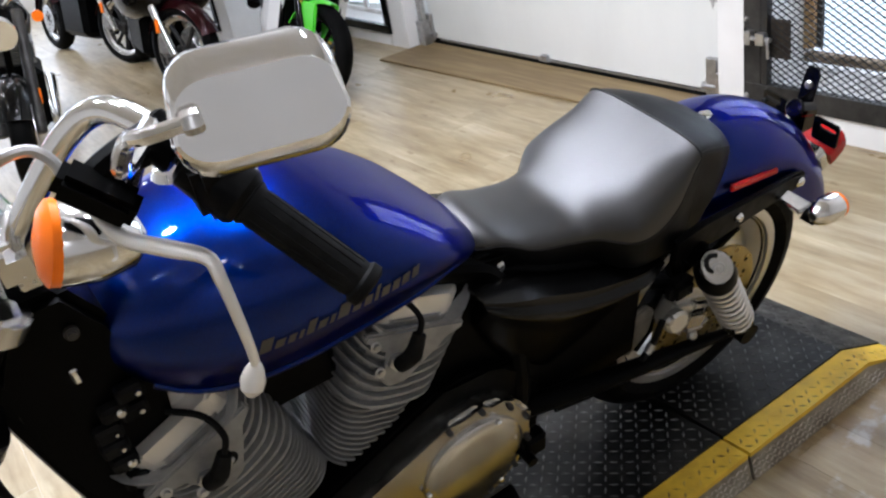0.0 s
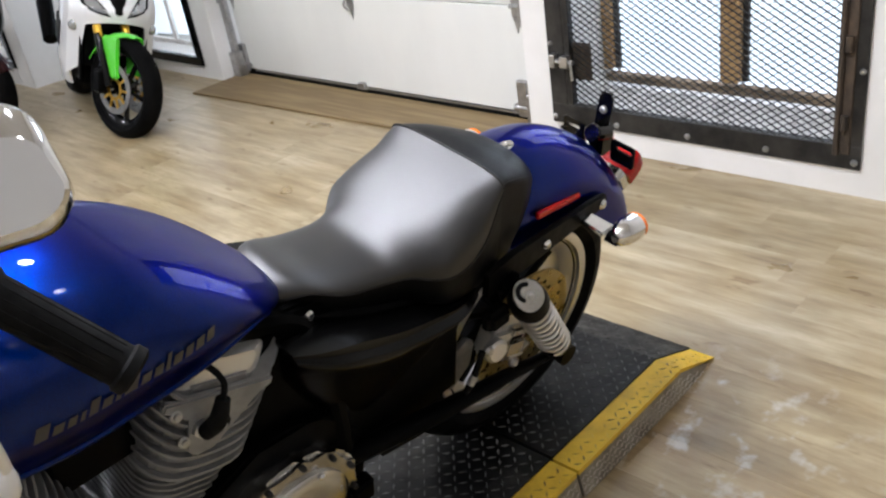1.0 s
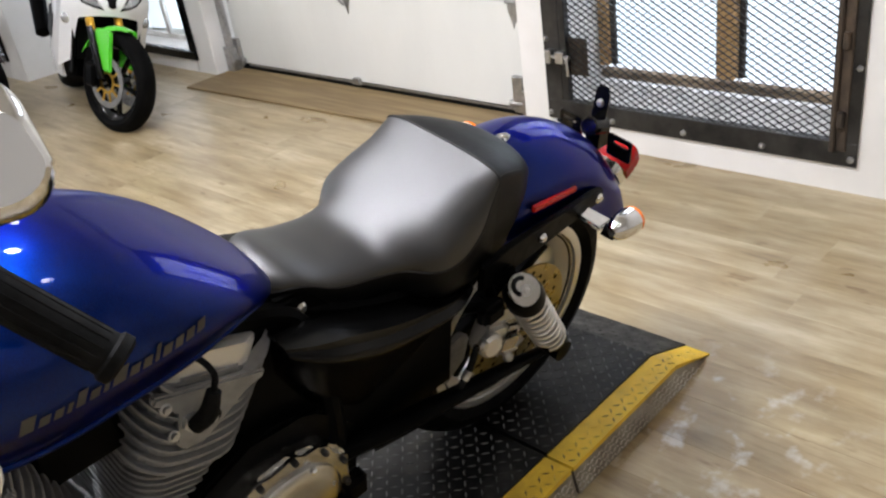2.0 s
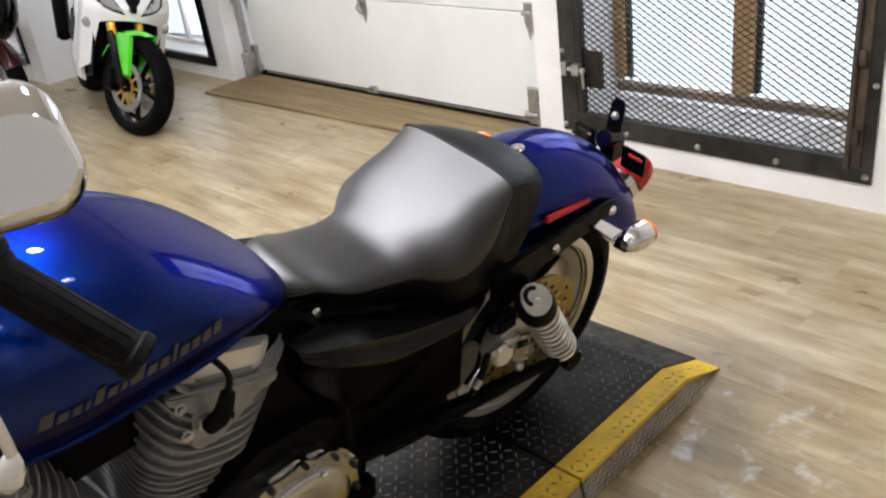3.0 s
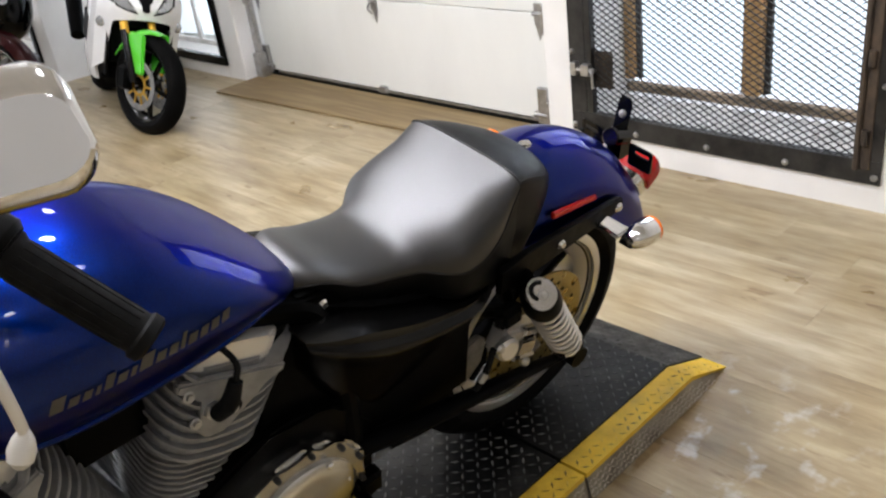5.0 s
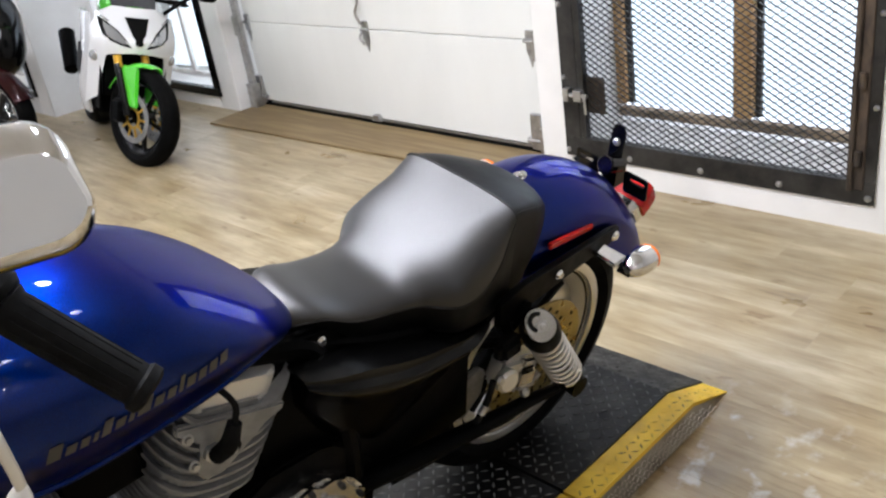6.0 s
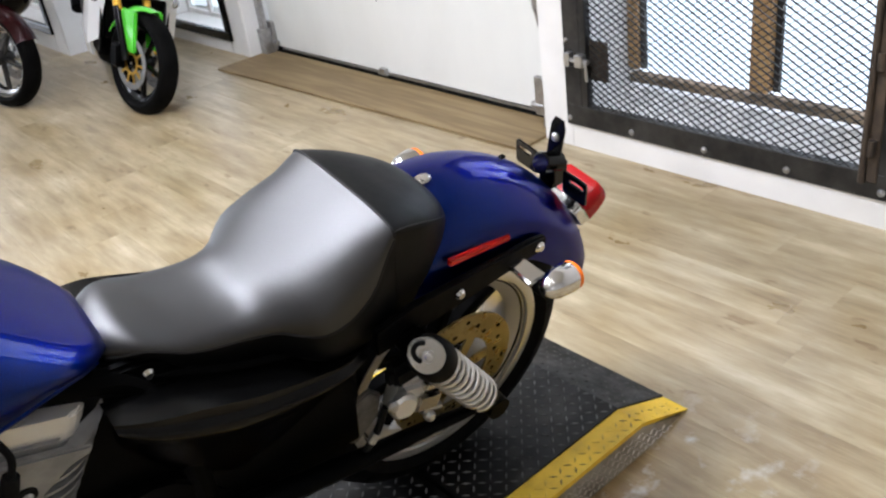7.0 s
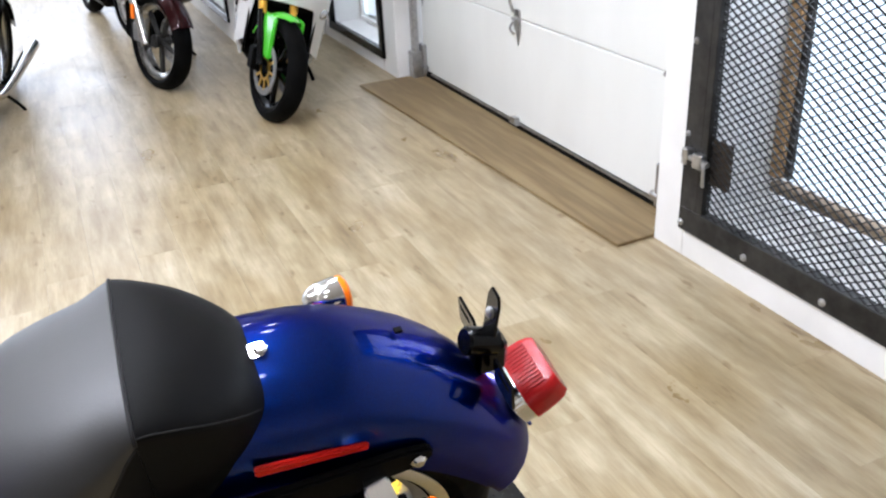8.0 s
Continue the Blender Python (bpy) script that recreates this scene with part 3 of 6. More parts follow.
def timber_window():
    t = thing("window_1", "two-light varnished timber window behind a steel grate", "window", kind="structure")
    x = 3.00
    y0, y1, z0, z1 = GY0, GY1, 0.192, 2.25
    part("sill_rail", boxed((x + 0.01, y0, z0 - 0.034), (x + 0.06, y1, z0 + 0.002), 0.004), WEATHERED, t, "weathered grey-brown sill rail")
    part("head_rail", boxed((x, y0, z1 - 0.06), (x + 0.06, y1, z1 + 0.05), 0.004), ORANGE_WOOD, t)
    part("jamb", boxed((x, y1 - 0.046, z0 + 0.025), (x + 0.06, y1, z1 - 0.06), 0.004), ORANGE_WOOD, t)
    part("jamb", boxed((x, y0, z0 + 0.025), (x + 0.06, y0 + 0.12, z1 - 0.06), 0.004), ORANGE_WOOD, t)
    part("mullion", boxed((x - 0.015, 1.205, z0 + 0.025), (x + 0.06, 1.278, z1 - 0.06), 0.004), ORANGE_WOOD, t)
    for a, b in ((1.278, y1 - 0.046), (y0 + 0.12, 1.205)):
        s = part("sash", boxed((x + 0.025, a, z0 + 0.025), (x + 0.045, a + 0.022, z1 - 0.06)), STEEL_DARK, t, "dark metal sash bar")
        part("sash_edge", boxed((x + 0.025, b - 0.022, z0 + 0.025), (x + 0.045, b, z1 - 0.06)), STEEL_DARK, s)
        p = part("pane", boxed((x + 0.033, a + 0.022, z0 + 0.025), (x + 0.037, b - 0.022, z1 - 0.06)), CLEAR, t)
        p.visible_shadow = False
    # rough plaster sill with crumbs of mortar
    bm = bmesh.new()
    rnd = random.Random(3)
    for i in range(90):
        y = rnd.uniform(y0 + 0.04, y1 - 0.04)
        xx = rnd.uniform(2.86, 2.995) if i < 65 else rnd.uniform(2.70, 2.95)
        s = rnd.uniform(0.004, 0.016)
        bmesh.ops.create_icosphere(bm, subdivisions=1, radius=s, matrix=Matrix.Translation((xx, y, GZ0 + 0.012 + (xx - X_WALL) * 0.10 + s * 0.3)) @ Matrix.Diagonal((1, rnd.uniform(0.8, 2.2), rnd.uniform(0.4, 0.8), 1)))
    sill = slab([(X_WALL + 0.002, y0), (3.002, y0), (3.002, y1), (X_WALL + 0.002, y1)], Matrix.Translation((0, 0, GZ0 + 0.001)), 0.010)
    for v in sill.verts:
        v.co.z += max(0.0, v.co.x - X_WALL) * 0.10
    sl = part("window_sill", sill, PLASTER, t, "rough white plaster sill with mortar crumbs")
    cr = part("mortar_crumbs", bm, PLASTER, sl)
    cr["kind"] = "stuff"
    return t


timber_window()


def black_window(name, x, y0, y1, z0, z1):
    t = thing(name, "window with a black frame and deep white reveal", "window", kind="structure")
    f = 0.05
    for lo, hi, nm in (((x - 0.02, y0 - 0.035, z0 - 0.035), (x + 0.015, y1 + 0.035, z0 + f - 0.03), "bottom_frame"), ((x - 0.02, y0 - 0.035, z1 - 0.02), (x + 0.015, y1 + 0.035, z1 + 0.035), "top_frame"),
                       ((x - 0.02, y0 - 0.035, z0 + f - 0.03), (x + 0.015, y0 + 0.02, z1 - 0.02), "side_frame"), ((x - 0.02, y1 - 0.02, z0 + f - 0.03), (x + 0.015, y1 + 0.035, z1 - 0.02), "side_frame")):
        part(nm, boxed(lo, hi, 0.004), GLOSS_BLACK, t)
    xx = x + 0.20
    for lo, hi in (((xx, y0, z0), (xx + 0.03, y1, z0 + 0.03)), ((xx, y0, z0 + 0.03), (xx + 0.03, y0 + 0.03, z1)), ((xx, y1 - 0.03, z0 + 0.03), (xx + 0.03, y1, z1)), ((xx, y1 - 0.36, z0 + 0.03), (xx + 0.03, y1 - 0.32, z1))):
        part("sash", boxed(lo, hi, 0.003), PLASTER, t)
    p = part("pane", boxed((xx + 0.012, y0 + 0.03, z0 + 0.03), (xx + 0.016, y1 - 0.03, z1)), CLEAR, t)
    p.visible_shadow = False
    return t


black_window("window_2", X_WALL, WY0, WY1, WZ0, WZ1)
black_window("window_3", X_STEP, VY0, VY1, VZ0, VZ1)


# ---------------------------------------------------------------- tread-plate platform
PZ = 0.070
PY0, PY1 = 0.572, 1.19
PX_CREST, PX_TIP, PX_SEAM = 1.435, 1.602, 1.000


def lugs(bm, x0, x1, y0, y1, z_of, pitch=0.0240, h=0.0018):
    """Raised diamond lugs, set crosswise in turn."""
    nx, ny = int((x1 - x0) / pitch), int((y1 - y0) / pitch)
    for i in range(nx):
        for j in range(ny):
            cx, cy = x0 + (i + 0.5) * pitch, y0 + (j + 0.5) * pitch
            a = radians(45 if (i + j) % 2 else -45)
            c, s = math.cos(a), math.sin(a)
            z = z_of(cx)
            pts = [(-0.0120, 0), (0, -0.0031), (0.0120, 0), (0, 0.0031)]
            base = [bm.verts.new((cx + c * p - s * q, cy + s * p + c * q, z_of(cx + c * p - s * q) - 0.0005)) for p, q in pts]
            top = [bm.verts.new((cx + 0.5 * (c * p - s * q), cy + 0.5 * (s * p + c * q), z + h)) for p, q in pts]
            bm.faces.new(top)
            for k in range(4):
                bm.faces.new((base[k], base[(k + 1) % 4], top[(k + 1) % 4], top[k]))
    return bm


def ramp_z(x):
    return PZ if x <= PX_CREST else max(0.002, PZ - (x - PX_CREST) * (PZ / (PX_TIP - PX_CREST)))


def platform_section(x0, x1, name_label):
    t = thing("display_platform", name_label, "platform", group="platform sections")
    xs = [x0] + ([PX_CREST] if x0 < PX_CREST < x1 else []) + [x1]
    band = 0.070

    def strip(y0, y1, drop=0.012, rise=0.0):
        bm = bmesh.new()
        rows = [[bm.verts.new((x, y, ramp_z(x) + dz)) for x in xs] for y, dz in ((y0, rise), (y1, rise))]
        low = [[bm.verts.new((x, y, max(0.0, ramp_z(x) - drop))) for x in xs] for y in (y0, y1)]
        for i in range(len(xs) - 1):
            bm.faces.new((rows[0][i], rows[0][i + 1], rows[1][i + 1], rows[1][i]))
            bm.faces.new((low[1][i], low[1][i + 1], low[0][i + 1], low[0][i]))
            bm.faces.new((rows[0][i + 1], rows[0][i], low[0][i], low[0][i + 1]))
            bm.faces.new((rows[1][i], rows[1][i + 1], low[1][i + 1], low[1][i]))
        bm.faces.new((rows[0][0], rows[1][0], low[1][0], low[0][0]))
        bm.faces.new((rows[0][-1], low[0][-1], low[1][-1], rows[1][-1]))
        return bm
    d = part("deck", strip(PY0 + band + 0.001, PY1 - band - 0.001, 0.012, 0.004), DECK_BLACK, t, "black diamond tread deck", 0)
    lug = lugs(bmesh.new(), x0 + 0.005, x1 - 0.004, PY0 + band + 0.004, PY1 - band - 0.004, lambda x: ramp_z(x) + 0.004)
    ob = part("deck_tread", lug, WORN_LUG, d, "", 0)
    ob["kind"] = "stuff"
    for y0, y1 in ((PY0, PY0 + band), (PY1 - band, PY1)):
        b = part("safety_band", strip(y0, y1), YELLOW, t, "worn yellow painted edge band", 0)
        ob = part("band_tread", lugs(bmesh.new(), x0 + 0.005, x1 - 0.004, y0 + 0.003, y1 - 0.001, ramp_z, 0.0230, 0.0012), YELLOW_WORN, b, "", 0)
        ob["kind"] = "stuff"
    for y, s in ((PY0, 1), (PY1, -1)):
        bm = bmesh.new()
        y2 = y + s * 0.010
        top = [[bm.verts.new((x, yy, ramp_z(x) - 0.0125)) for x in xs] for yy in (y, y2)]
        bot = [[bm.verts.new((x, yy, 0.0)) for x in xs] for yy in (y - s * 0.012, y2)]
        for i in range(len(xs) - 1):
            bm.faces.new((top[0][i], top[0][i + 1], bot[0][i + 1], bot[0][i]))
            bm.faces.new((top[1][i + 1], top[1][i], bot[1][i], bot[1][i + 1]))
        for k in (0, -1):
            bm.faces.new((top[0][k], bot[0][k], bot[1][k], top[1][k]))
        sk = part("side_plate", bm, TREAD_STEEL, t, "bare steel tread side plate", 0)
        lug = bmesh.new()
        for i in range(int((x1 - x0) / 0.0135)):
            for j in range(5):
                x = x0 + (i + 0.5) * 0.0135
                zc = 0.008 + j * 0.0125
                if zc + 0.006 > ramp_z(x + 0.01) - 0.012:
                    continue
                a = radians(40 if (i + j) % 2 else -40)
                yy = y - s * 0.012 * (1 - zc / 0.0625)
                pts = [(-0.0085, 0), (0, -0.0022), (0.0085, 0), (0, 0.0022)]
                base = [lug.verts.new((x + p * math.cos(a) - q * math.sin(a), yy, zc + p * math.sin(a) + q * math.cos(a))) for p, q in pts]
                topv = [lug.verts.new((x + 0.5 * (p * math.cos(a) - q * math.sin(a)), yy - s * 0.0025, zc + 0.5 * (p * math.sin(a) + q * math.cos(a)))) for p, q in pts]
                lug.faces.new(topv)
                for k in range(4):
                    lug.faces.new((base[k], base[(k + 1) % 4], topv[(k + 1) % 4], topv[k]))
        if len(lug.verts):
            ob = part("side_tread", lug, BRIGHT_LUG, sk, "", 0)
            ob["kind"] = "stuff"
        else:
            lug.free()
    return t


platform_section(PX_SEAM + 0.004, PX_TIP, "black tread-plate ramp end with yellow edge bands")
platform_section(PX_SEAM - 1.05, PX_SEAM - 0.004, "black tread-plate platform with yellow edge bands")


# ---------------------------------------------------------------- the blue cruiser motorcycle
# local axes: x to the tail, y to the right side, z up; it leans on its side stand
BIKE_M = pose(1.1288, 0.9194, -0.0323, 0, 0, -3.66) @ pose(0, 0, 0, 0, -3.32) @ pose(0, 0, 0, 15.84) @ Matrix.Scale(1.118, 4)
AXLE_X, AXLE_Z, WHEEL_R = -0.035, 0.386, 0.282
FRONT_X, FRONT_Z = -1.53, 0.486


def torus_tyre(c, r_out, width, r_rim, n=56, crown=0.5):
    """A tyre with a rounded tread, round the y axis at c."""
    prof = []
    hw, h = width / 2, r_out - r_rim
    prof.append((-hw * 0.62, r_rim - 0.004))
    prof.append((-hw * 0.86, r_rim + h * 0.18))
    prof.append((-hw, r_rim + h * 0.36))
    for k in range(11):
        a = math.pi * k / 10
        prof.append((-hw * math.cos(a) * 0.985, r_rim + h * 0.42 + h * 0.58 * math.sin(a)))
    prof += [(-a, b) for a, b in prof[2::-1]]
    rings = []
    for i in range(n):
        t = 2 * math.pi * i / n
        rings.append([Vector((c[0] + r * math.cos(t), c[1] + y, c[2] + r * math.sin(t))) for y, r in prof])
    bm = bmesh.new()
    vs = [[bm.verts.new(p) for p in ring] for ring in rings]
    for i in range(n):
        a, b = vs[i], vs[(i + 1) % n]
        for k in range(len(prof) - 1):
            bm.faces.new((a[k], a[k + 1], b[k + 1], b[k]))
    return bm


def ring_band(bm, c, prof, n=56):
    """A closed ring round the y axis at c, from a closed profile of (y, r)."""
    vs = []
    for i in range(n):
        t = 2 * math.pi * i / n
        vs.append([bm.verts.new((c[0] + r * math.cos(t), c[1] + y, c[2] + r * math.sin(t))) for y, r in prof])
    m = len(prof)
    for i in range(n):
        a, b = vs[i], vs[(i + 1) % n]
        for k in range(m):
            bm.faces.new((a[k], a[(k + 1) % m], b[(k + 1) % m], b[k]))
    return bm


def rim_mesh(c, r, hw):
    return ring_band(bmesh.new(), c, [(-hw, r + 0.010), (-hw + 0.006, r + 0.012), (-hw + 0.014, r - 0.004), (-hw * 0.3, r - 0.018), (hw * 0.3, r - 0.018), (hw - 0.014, r - 0.004), (hw - 0.006, r + 0.012), (hw, r + 0.010), (hw - 0.004, r - 0.010), (hw * 0.5, r - 0.034), (-hw * 0.5, r - 0.034), (-hw + 0.004, r - 0.010)])


def wheel(parent, c, r_out, width, r_rim, spokes, rim_mat, spoke_mat, disc_side, disc_r, disc_mat, name="wheel", hw=None):
    w = part(name, torus_tyre(c, r_out, width, r_rim), TYRE, parent, "black rubber tyre on a cast wheel")
    hw = hw or width * 0.33
    part("rim", rim_mesh(c, r_rim, hw), rim_mat, w, "machined alloy rim")
    for s in (-1, 1):
        part("rim_lip", ring_band(bmesh.new(), c, [(s * (hw + 0.003), r_rim + 0.012), (s * (hw + 0.005), r_rim + 0.004), (s * (hw + 0.003), r_rim - 0.006), (s * (hw - 0.004), r_rim - 0.006), (s * (hw - 0.004), r_rim + 0.012)]), SPRING if rim_mat is RIM_ALLOY else rim_mat, w)
        part("rim_groove", ring_band(bmesh.new(), c, [(s * (hw - 0.003), r_rim - 0.0065), (s * (hw - 0.006), r_rim - 0.014), (s * (hw - 0.012), r_rim - 0.014), (s * (hw - 0.012), r_rim - 0.0065)]), GLOSS_BLACK, w)
    part("hub", lathed((c[0], c[1] - 0.06, c[2]), (c[0], c[1] + 0.06, c[2]), [(0, 0.030), (0.1, 0.045), (0.35, 0.036), (0.65, 0.036), (0.9, 0.045), (1, 0.030)], 20), spoke_mat, w)
    for k in range(spokes):
        m = Matrix.Translation(c) @ Matrix.Rotation(2 * math.pi * (k + 0.3) / spokes, 4, "Y")
        part("spoke", boxed((0.03, -0.016, -0.012), (r_rim - 0.026, 0.016, 0.012), 0.006, m), spoke_mat, w)
    if disc_r:
        y = c[1] + disc_side
        bm = ring_band(bmesh.new(), (c[0], y, c[2]), [(-0.0025, disc_r), (0.0025, disc_r), (0.0025, disc_r * 0.60), (-0.0025, disc_r * 0.60)])
        d = part("brake_disc", bm, disc_mat, w, "drilled steel brake disc")
        for k in range(6):
            m = Matrix.Translation((c[0], y, c[2])) @ Matrix.Rotation(2 * math.pi * k / 6, 4, "Y")
            part("disc_arm", boxed((0.035, -0.002, -0.010), (disc_r * 0.66, 0.002, 0.012), 0.0, m), disc_mat, d)
        for k in range(24):
            a = 2 * math.pi * k / 24
            rr = disc_r * (0.72, 0.80, 0.89)[k % 3]
            p = Vector((c[0] + rr * math.cos(a), y, c[2] + rr * math.sin(a)))
            part("disc_hole", rodded(p + Vector((0, -0.0032, 0)), p + Vector((0, 0.0032, 0)), 0.0045, n=8), SATIN_BLACK, d)
    return w


def cap_bolt(parent, p, d, r=0.008, h=0.007, mat=None):
    p, d = Vector(p), Vector(d).normalized()
    return part("bolt", lathed(p - d * 0.002, p + d * h, [(0, r), (0.6, r), (1, r * 0.6)], 10), mat or CHROME, parent)


TANK_TOP = [(-1.035, 0.940), (-1.02, 0.985), (-0.98, 1.012), (-0.92, 1.030), (-0.85, 1.035), (-0.78, 1.024), (-0.72, 0.998), (-0.66, 0.958), (-0.61, 0.912), (-0.57, 0.868), (-0.54, 0.835)]
TANK_BOT = [(-1.035, 0.912), (-1.0, 0.889), (-0.95, 0.861), (-0.88, 0.851), (-0.62, 0.851), (-0.57, 0.833), (-0.54, 0.813)]
TANK_HW = [(-1.035, 0.040), (-1.02, 0.075), (-0.98, 0.110), (-0.92, 0.135), (-0.85, 0.147), (-0.78, 0.148), (-0.70, 0.145), (-0.64, 0.133), (-0.59, 0.112), (-0.56, 0.086), (-0.54, 0.054)]


def tank_ring(u, grow=0.0):
    zt, zb, hw = smooth_at(TANK_TOP, u) + grow, smooth_at(TANK_BOT, u), smooth_at(TANK_HW, u) + grow
    zm = zb + 0.35 * (zt - zb)
    ring = []
    for k in range(25):
        a = math.pi * k / 24
        c, s = math.cos(a), math.sin(a)
        ring.append((u, hw * math.copysign(abs(c) ** 0.72, c), zm + (zt - zm) * s ** 0.92))
    under = [(1 - 0.16 * (1 - q ** 0.6), zb + q * (zm - zb)) for q in (0.8, 0.6, 0.4, 0.2, 0.06)]
    ring += [(u, -hw * f, z) for f, z in under] + [(u, -hw * 0.80, zb), (u, 0, zb), (u, hw * 0.80, zb)] + [(u, hw * f, z) for f, z in under[::-1]]
    return ring


def tank_side(u, z):
    """The left flank of the tank at that height."""
    zt, zb, hw = smooth_at(TANK_TOP, u), smooth_at(TANK_BOT, u), smooth_at(TANK_HW, u)
    zm = zb + 0.35 * (zt - zb)
    if z <= zm:
        return -hw * (1 - 0.16 * (1 - max(0, (z - zb) / max(zm - zb, 1e-4)) ** 0.6))
    s = min(((z - zm) / (zt - zm)) ** (1 / 0.92), 1)
    return -hw * math.sqrt(1 - s * s) ** 0.72


SEAT_TOP = [(-0.545, 0.822), (-0.52, 0.826), (-0.47, 0.801), (-0.43, 0.788), (-0.40, 0.781), (-0.37, 0.779), (-0.345, 0.786), (-0.30, 0.803), (-0.24, 0.825), (-0.18, 0.845)]
SEAT_BACK_TOP = [(-0.18, 0.8440), (-0.14, 0.834), (-0.10, 0.819), (-0.070, 0.803), (-0.052, 0.783), (-0.034, 0.750)]
SEAT_HW = [(-0.545, 0.050), (-0.52, 0.066), (-0.48, 0.078), (-0.44, 0.083), (-0.40, 0.085), (-0.37, 0.090), (-0.347, 0.099), (-0.325, 0.122), (-0.30, 0.138), (-0.24, 0.136), (-0.18, 0.122), (-0.14, 0.115), (-0.11, 0.108), (-0.08, 0.094), (-0.06, 0.078), (-0.04, 0.054)]
SEAT_BOT = [(-0.545, 0.790), (-0.50, 0.765), (-0.42, 0.715), (-0.34, 0.690), (-0.24, 0.668), (-0.15, 0.662), (-0.10, 0.690), (-0.04, 0.735)]


SEAT_SEAM = [(-0.545, 0.800), (-0.505, 0.801), (-0.455, 0.772), (-0.400, 0.754), (-0.354, 0.744), (-0.310, 0.738), (-0.262, 0.741), (-0.222, 0.763), (-0.200, 0.794), (-0.18, 0.820), (-0.14, 0.808), (-0.10, 0.786), (-0.05, 0.745)]


def seat_point(u, a, top=SEAT_TOP, power=3.2):
    """The insert arches from seam to seam; a runs from 0 to pi across it."""
    zt, hw, zs = smooth_at(top, u), smooth_at(SEAT_HW, u), smooth_at(SEAT_SEAM, u)
    zs = min(zs, zt - 0.012)
    c, s = math.cos(a), max(math.sin(a), 0)
    power -= 0.9 * min(1, max(0, (-0.26 - u) / 0.08)) if top is SEAT_TOP else 0
    y = hw * math.copysign(abs(c) ** (2 / power), c)
    roll = 0.045 * min(1, max(0, (u + 0.38) / 0.16))
    return (u, y, zs + (zt - zs) * s ** (2 / power) - roll * y)


def skirt_line(u, s, top=SEAT_TOP):
    """One side of the seat from the seam down."""
    x, y, zs = seat_point(u, 0.0 if s > 0 else math.pi, top)
    zb, hw = smooth_at(SEAT_BOT, u), smooth_at(SEAT_HW, u)
    return [(u, s * hw * (1 - 0.08 * q ** 2.5), zs + (zb - zs) * q) for q in frange(0, 1, 10)]


FENDER = [(-0.19, 0.758), (-0.10, 0.781), (-0.03, 0.783), (0.04, 0.771), (0.10, 0.745), (0.16, 0.704), (0.21, 0.652), (0.255, 0.591), (0.284, 0.540), (0.300, 0.498)]
FENDER_DEEP = [0.10, 0.115, 0.125, 0.130, 0.130, 0.120, 0.110, 0.100, 0.092, 0.082]


def fender_mesh():
    line = spline([(u, 0, w) for u, w in FENDER], 4)
    k = len(line)
    outer, inner = [], []
    for i, p in enumerate(line):
        d = (line[min(i + 1, k - 1)] - line[max(i - 1, 0)]).normalized()
        down = Vector((-d.z, 0, d.x))
        if down.z > 0 and i < k // 2 or down.x > 0 and i >= k // 2:
            down = -down
        deep = float(np.interp(i / (k - 1) * (len(FENDER_DEEP) - 1), range(len(FENDER_DEEP)), FENDER_DEEP))
        hw = 0.108 - 0.012 * (i / k)
        sec = []
        for a in range(-10, 11):
            s = a / 10
            e = min(1, abs(s) / 0.74)
            v = hw * math.copysign(e, s)
            drop = 0.070 * (1 - math.sqrt(max(0, 1 - (e * 0.985) ** 2))) / (1 - math.sqrt(1 - 0.985 ** 2)) if abs(s) <= 0.74 else 0.070 + (abs(s) - 0.74) / 0.26 * max(deep - 0.070, 0.008)
            sec.append((v, drop))
        outer.append([p + Vector((0, v, 0)) + down * q for v, q in sec])
        inner.append([p + Vector((0, v * 0.96, 0)) + down * (q * 0.98 + 0.003) for v, q in sec])
    rings = [o + n[::-1] for o, n in zip(outer, inner)]
    return lofted(rings)


def fin_stack(parent, base, top):
    """Close barrel fins below, broad head fins above, across an axis in the xz plane."""
    base, top = Vector(base), Vector(top)
    ax = (top - base).normalized()
    side = Vector((ax.z, 0, -ax.x))
    m = Matrix((side, Vector((0, 1, 0)), ax)).transposed().to_4x4()
    length = (top - base).length
    rows = [(0.02 + 0.0375 * k, 0.112 + 0.0022 * k, 0.094, 0.0034, 0.0) for k in range(12)]
    rows += [(0.48 + 0.064 * k, 0.158 + 0.0045 * k, 0.110, 0.0046, 0.010 + 0.0035 * k) for k in range(8)]
    for t, w, d, thick, sag in rows:
        p = base.lerp(top, t)
        m.translation = p
        bm = slab(rounded(w, 2 * d, 0.040, 5), m, thick, 0.0012)
        bmesh.ops.subdivide_edges(bm, edges=[e for e in bm.edges if abs((e.verts[0].co - e.verts[1].co).dot(side)) > 0.03], cuts=7)
        for v in bm.verts:
            q = (v.co - p).dot(side) / (w / 2)
            if v.co.y < 0:
                v.co += ax * sag * (1.5 * q * q - 0.6)
        part("fin", bm, FIN_GREY, parent, "", 30)
    m.translation = base + ax * length * 0.46
    part("head_casting", slab(rounded(0.140, 0.200, 0.035), m, length * 0.50, 0.006), FIN_GREY, parent, "grey cast cylinder head")


def steer(t, names, degrees, pivot):
    """Turn the named front parts of a motorcycle about its steering head."""
    turn = Matrix.Translation(pivot) @ Matrix.Rotation(radians(degrees), 4, "Z") @ Matrix.Translation([-a for a in pivot])
    for ob in t.children:
        if ob.name.split(".")[0] in names:
            ob.matrix_basis = turn @ ob.matrix_basis


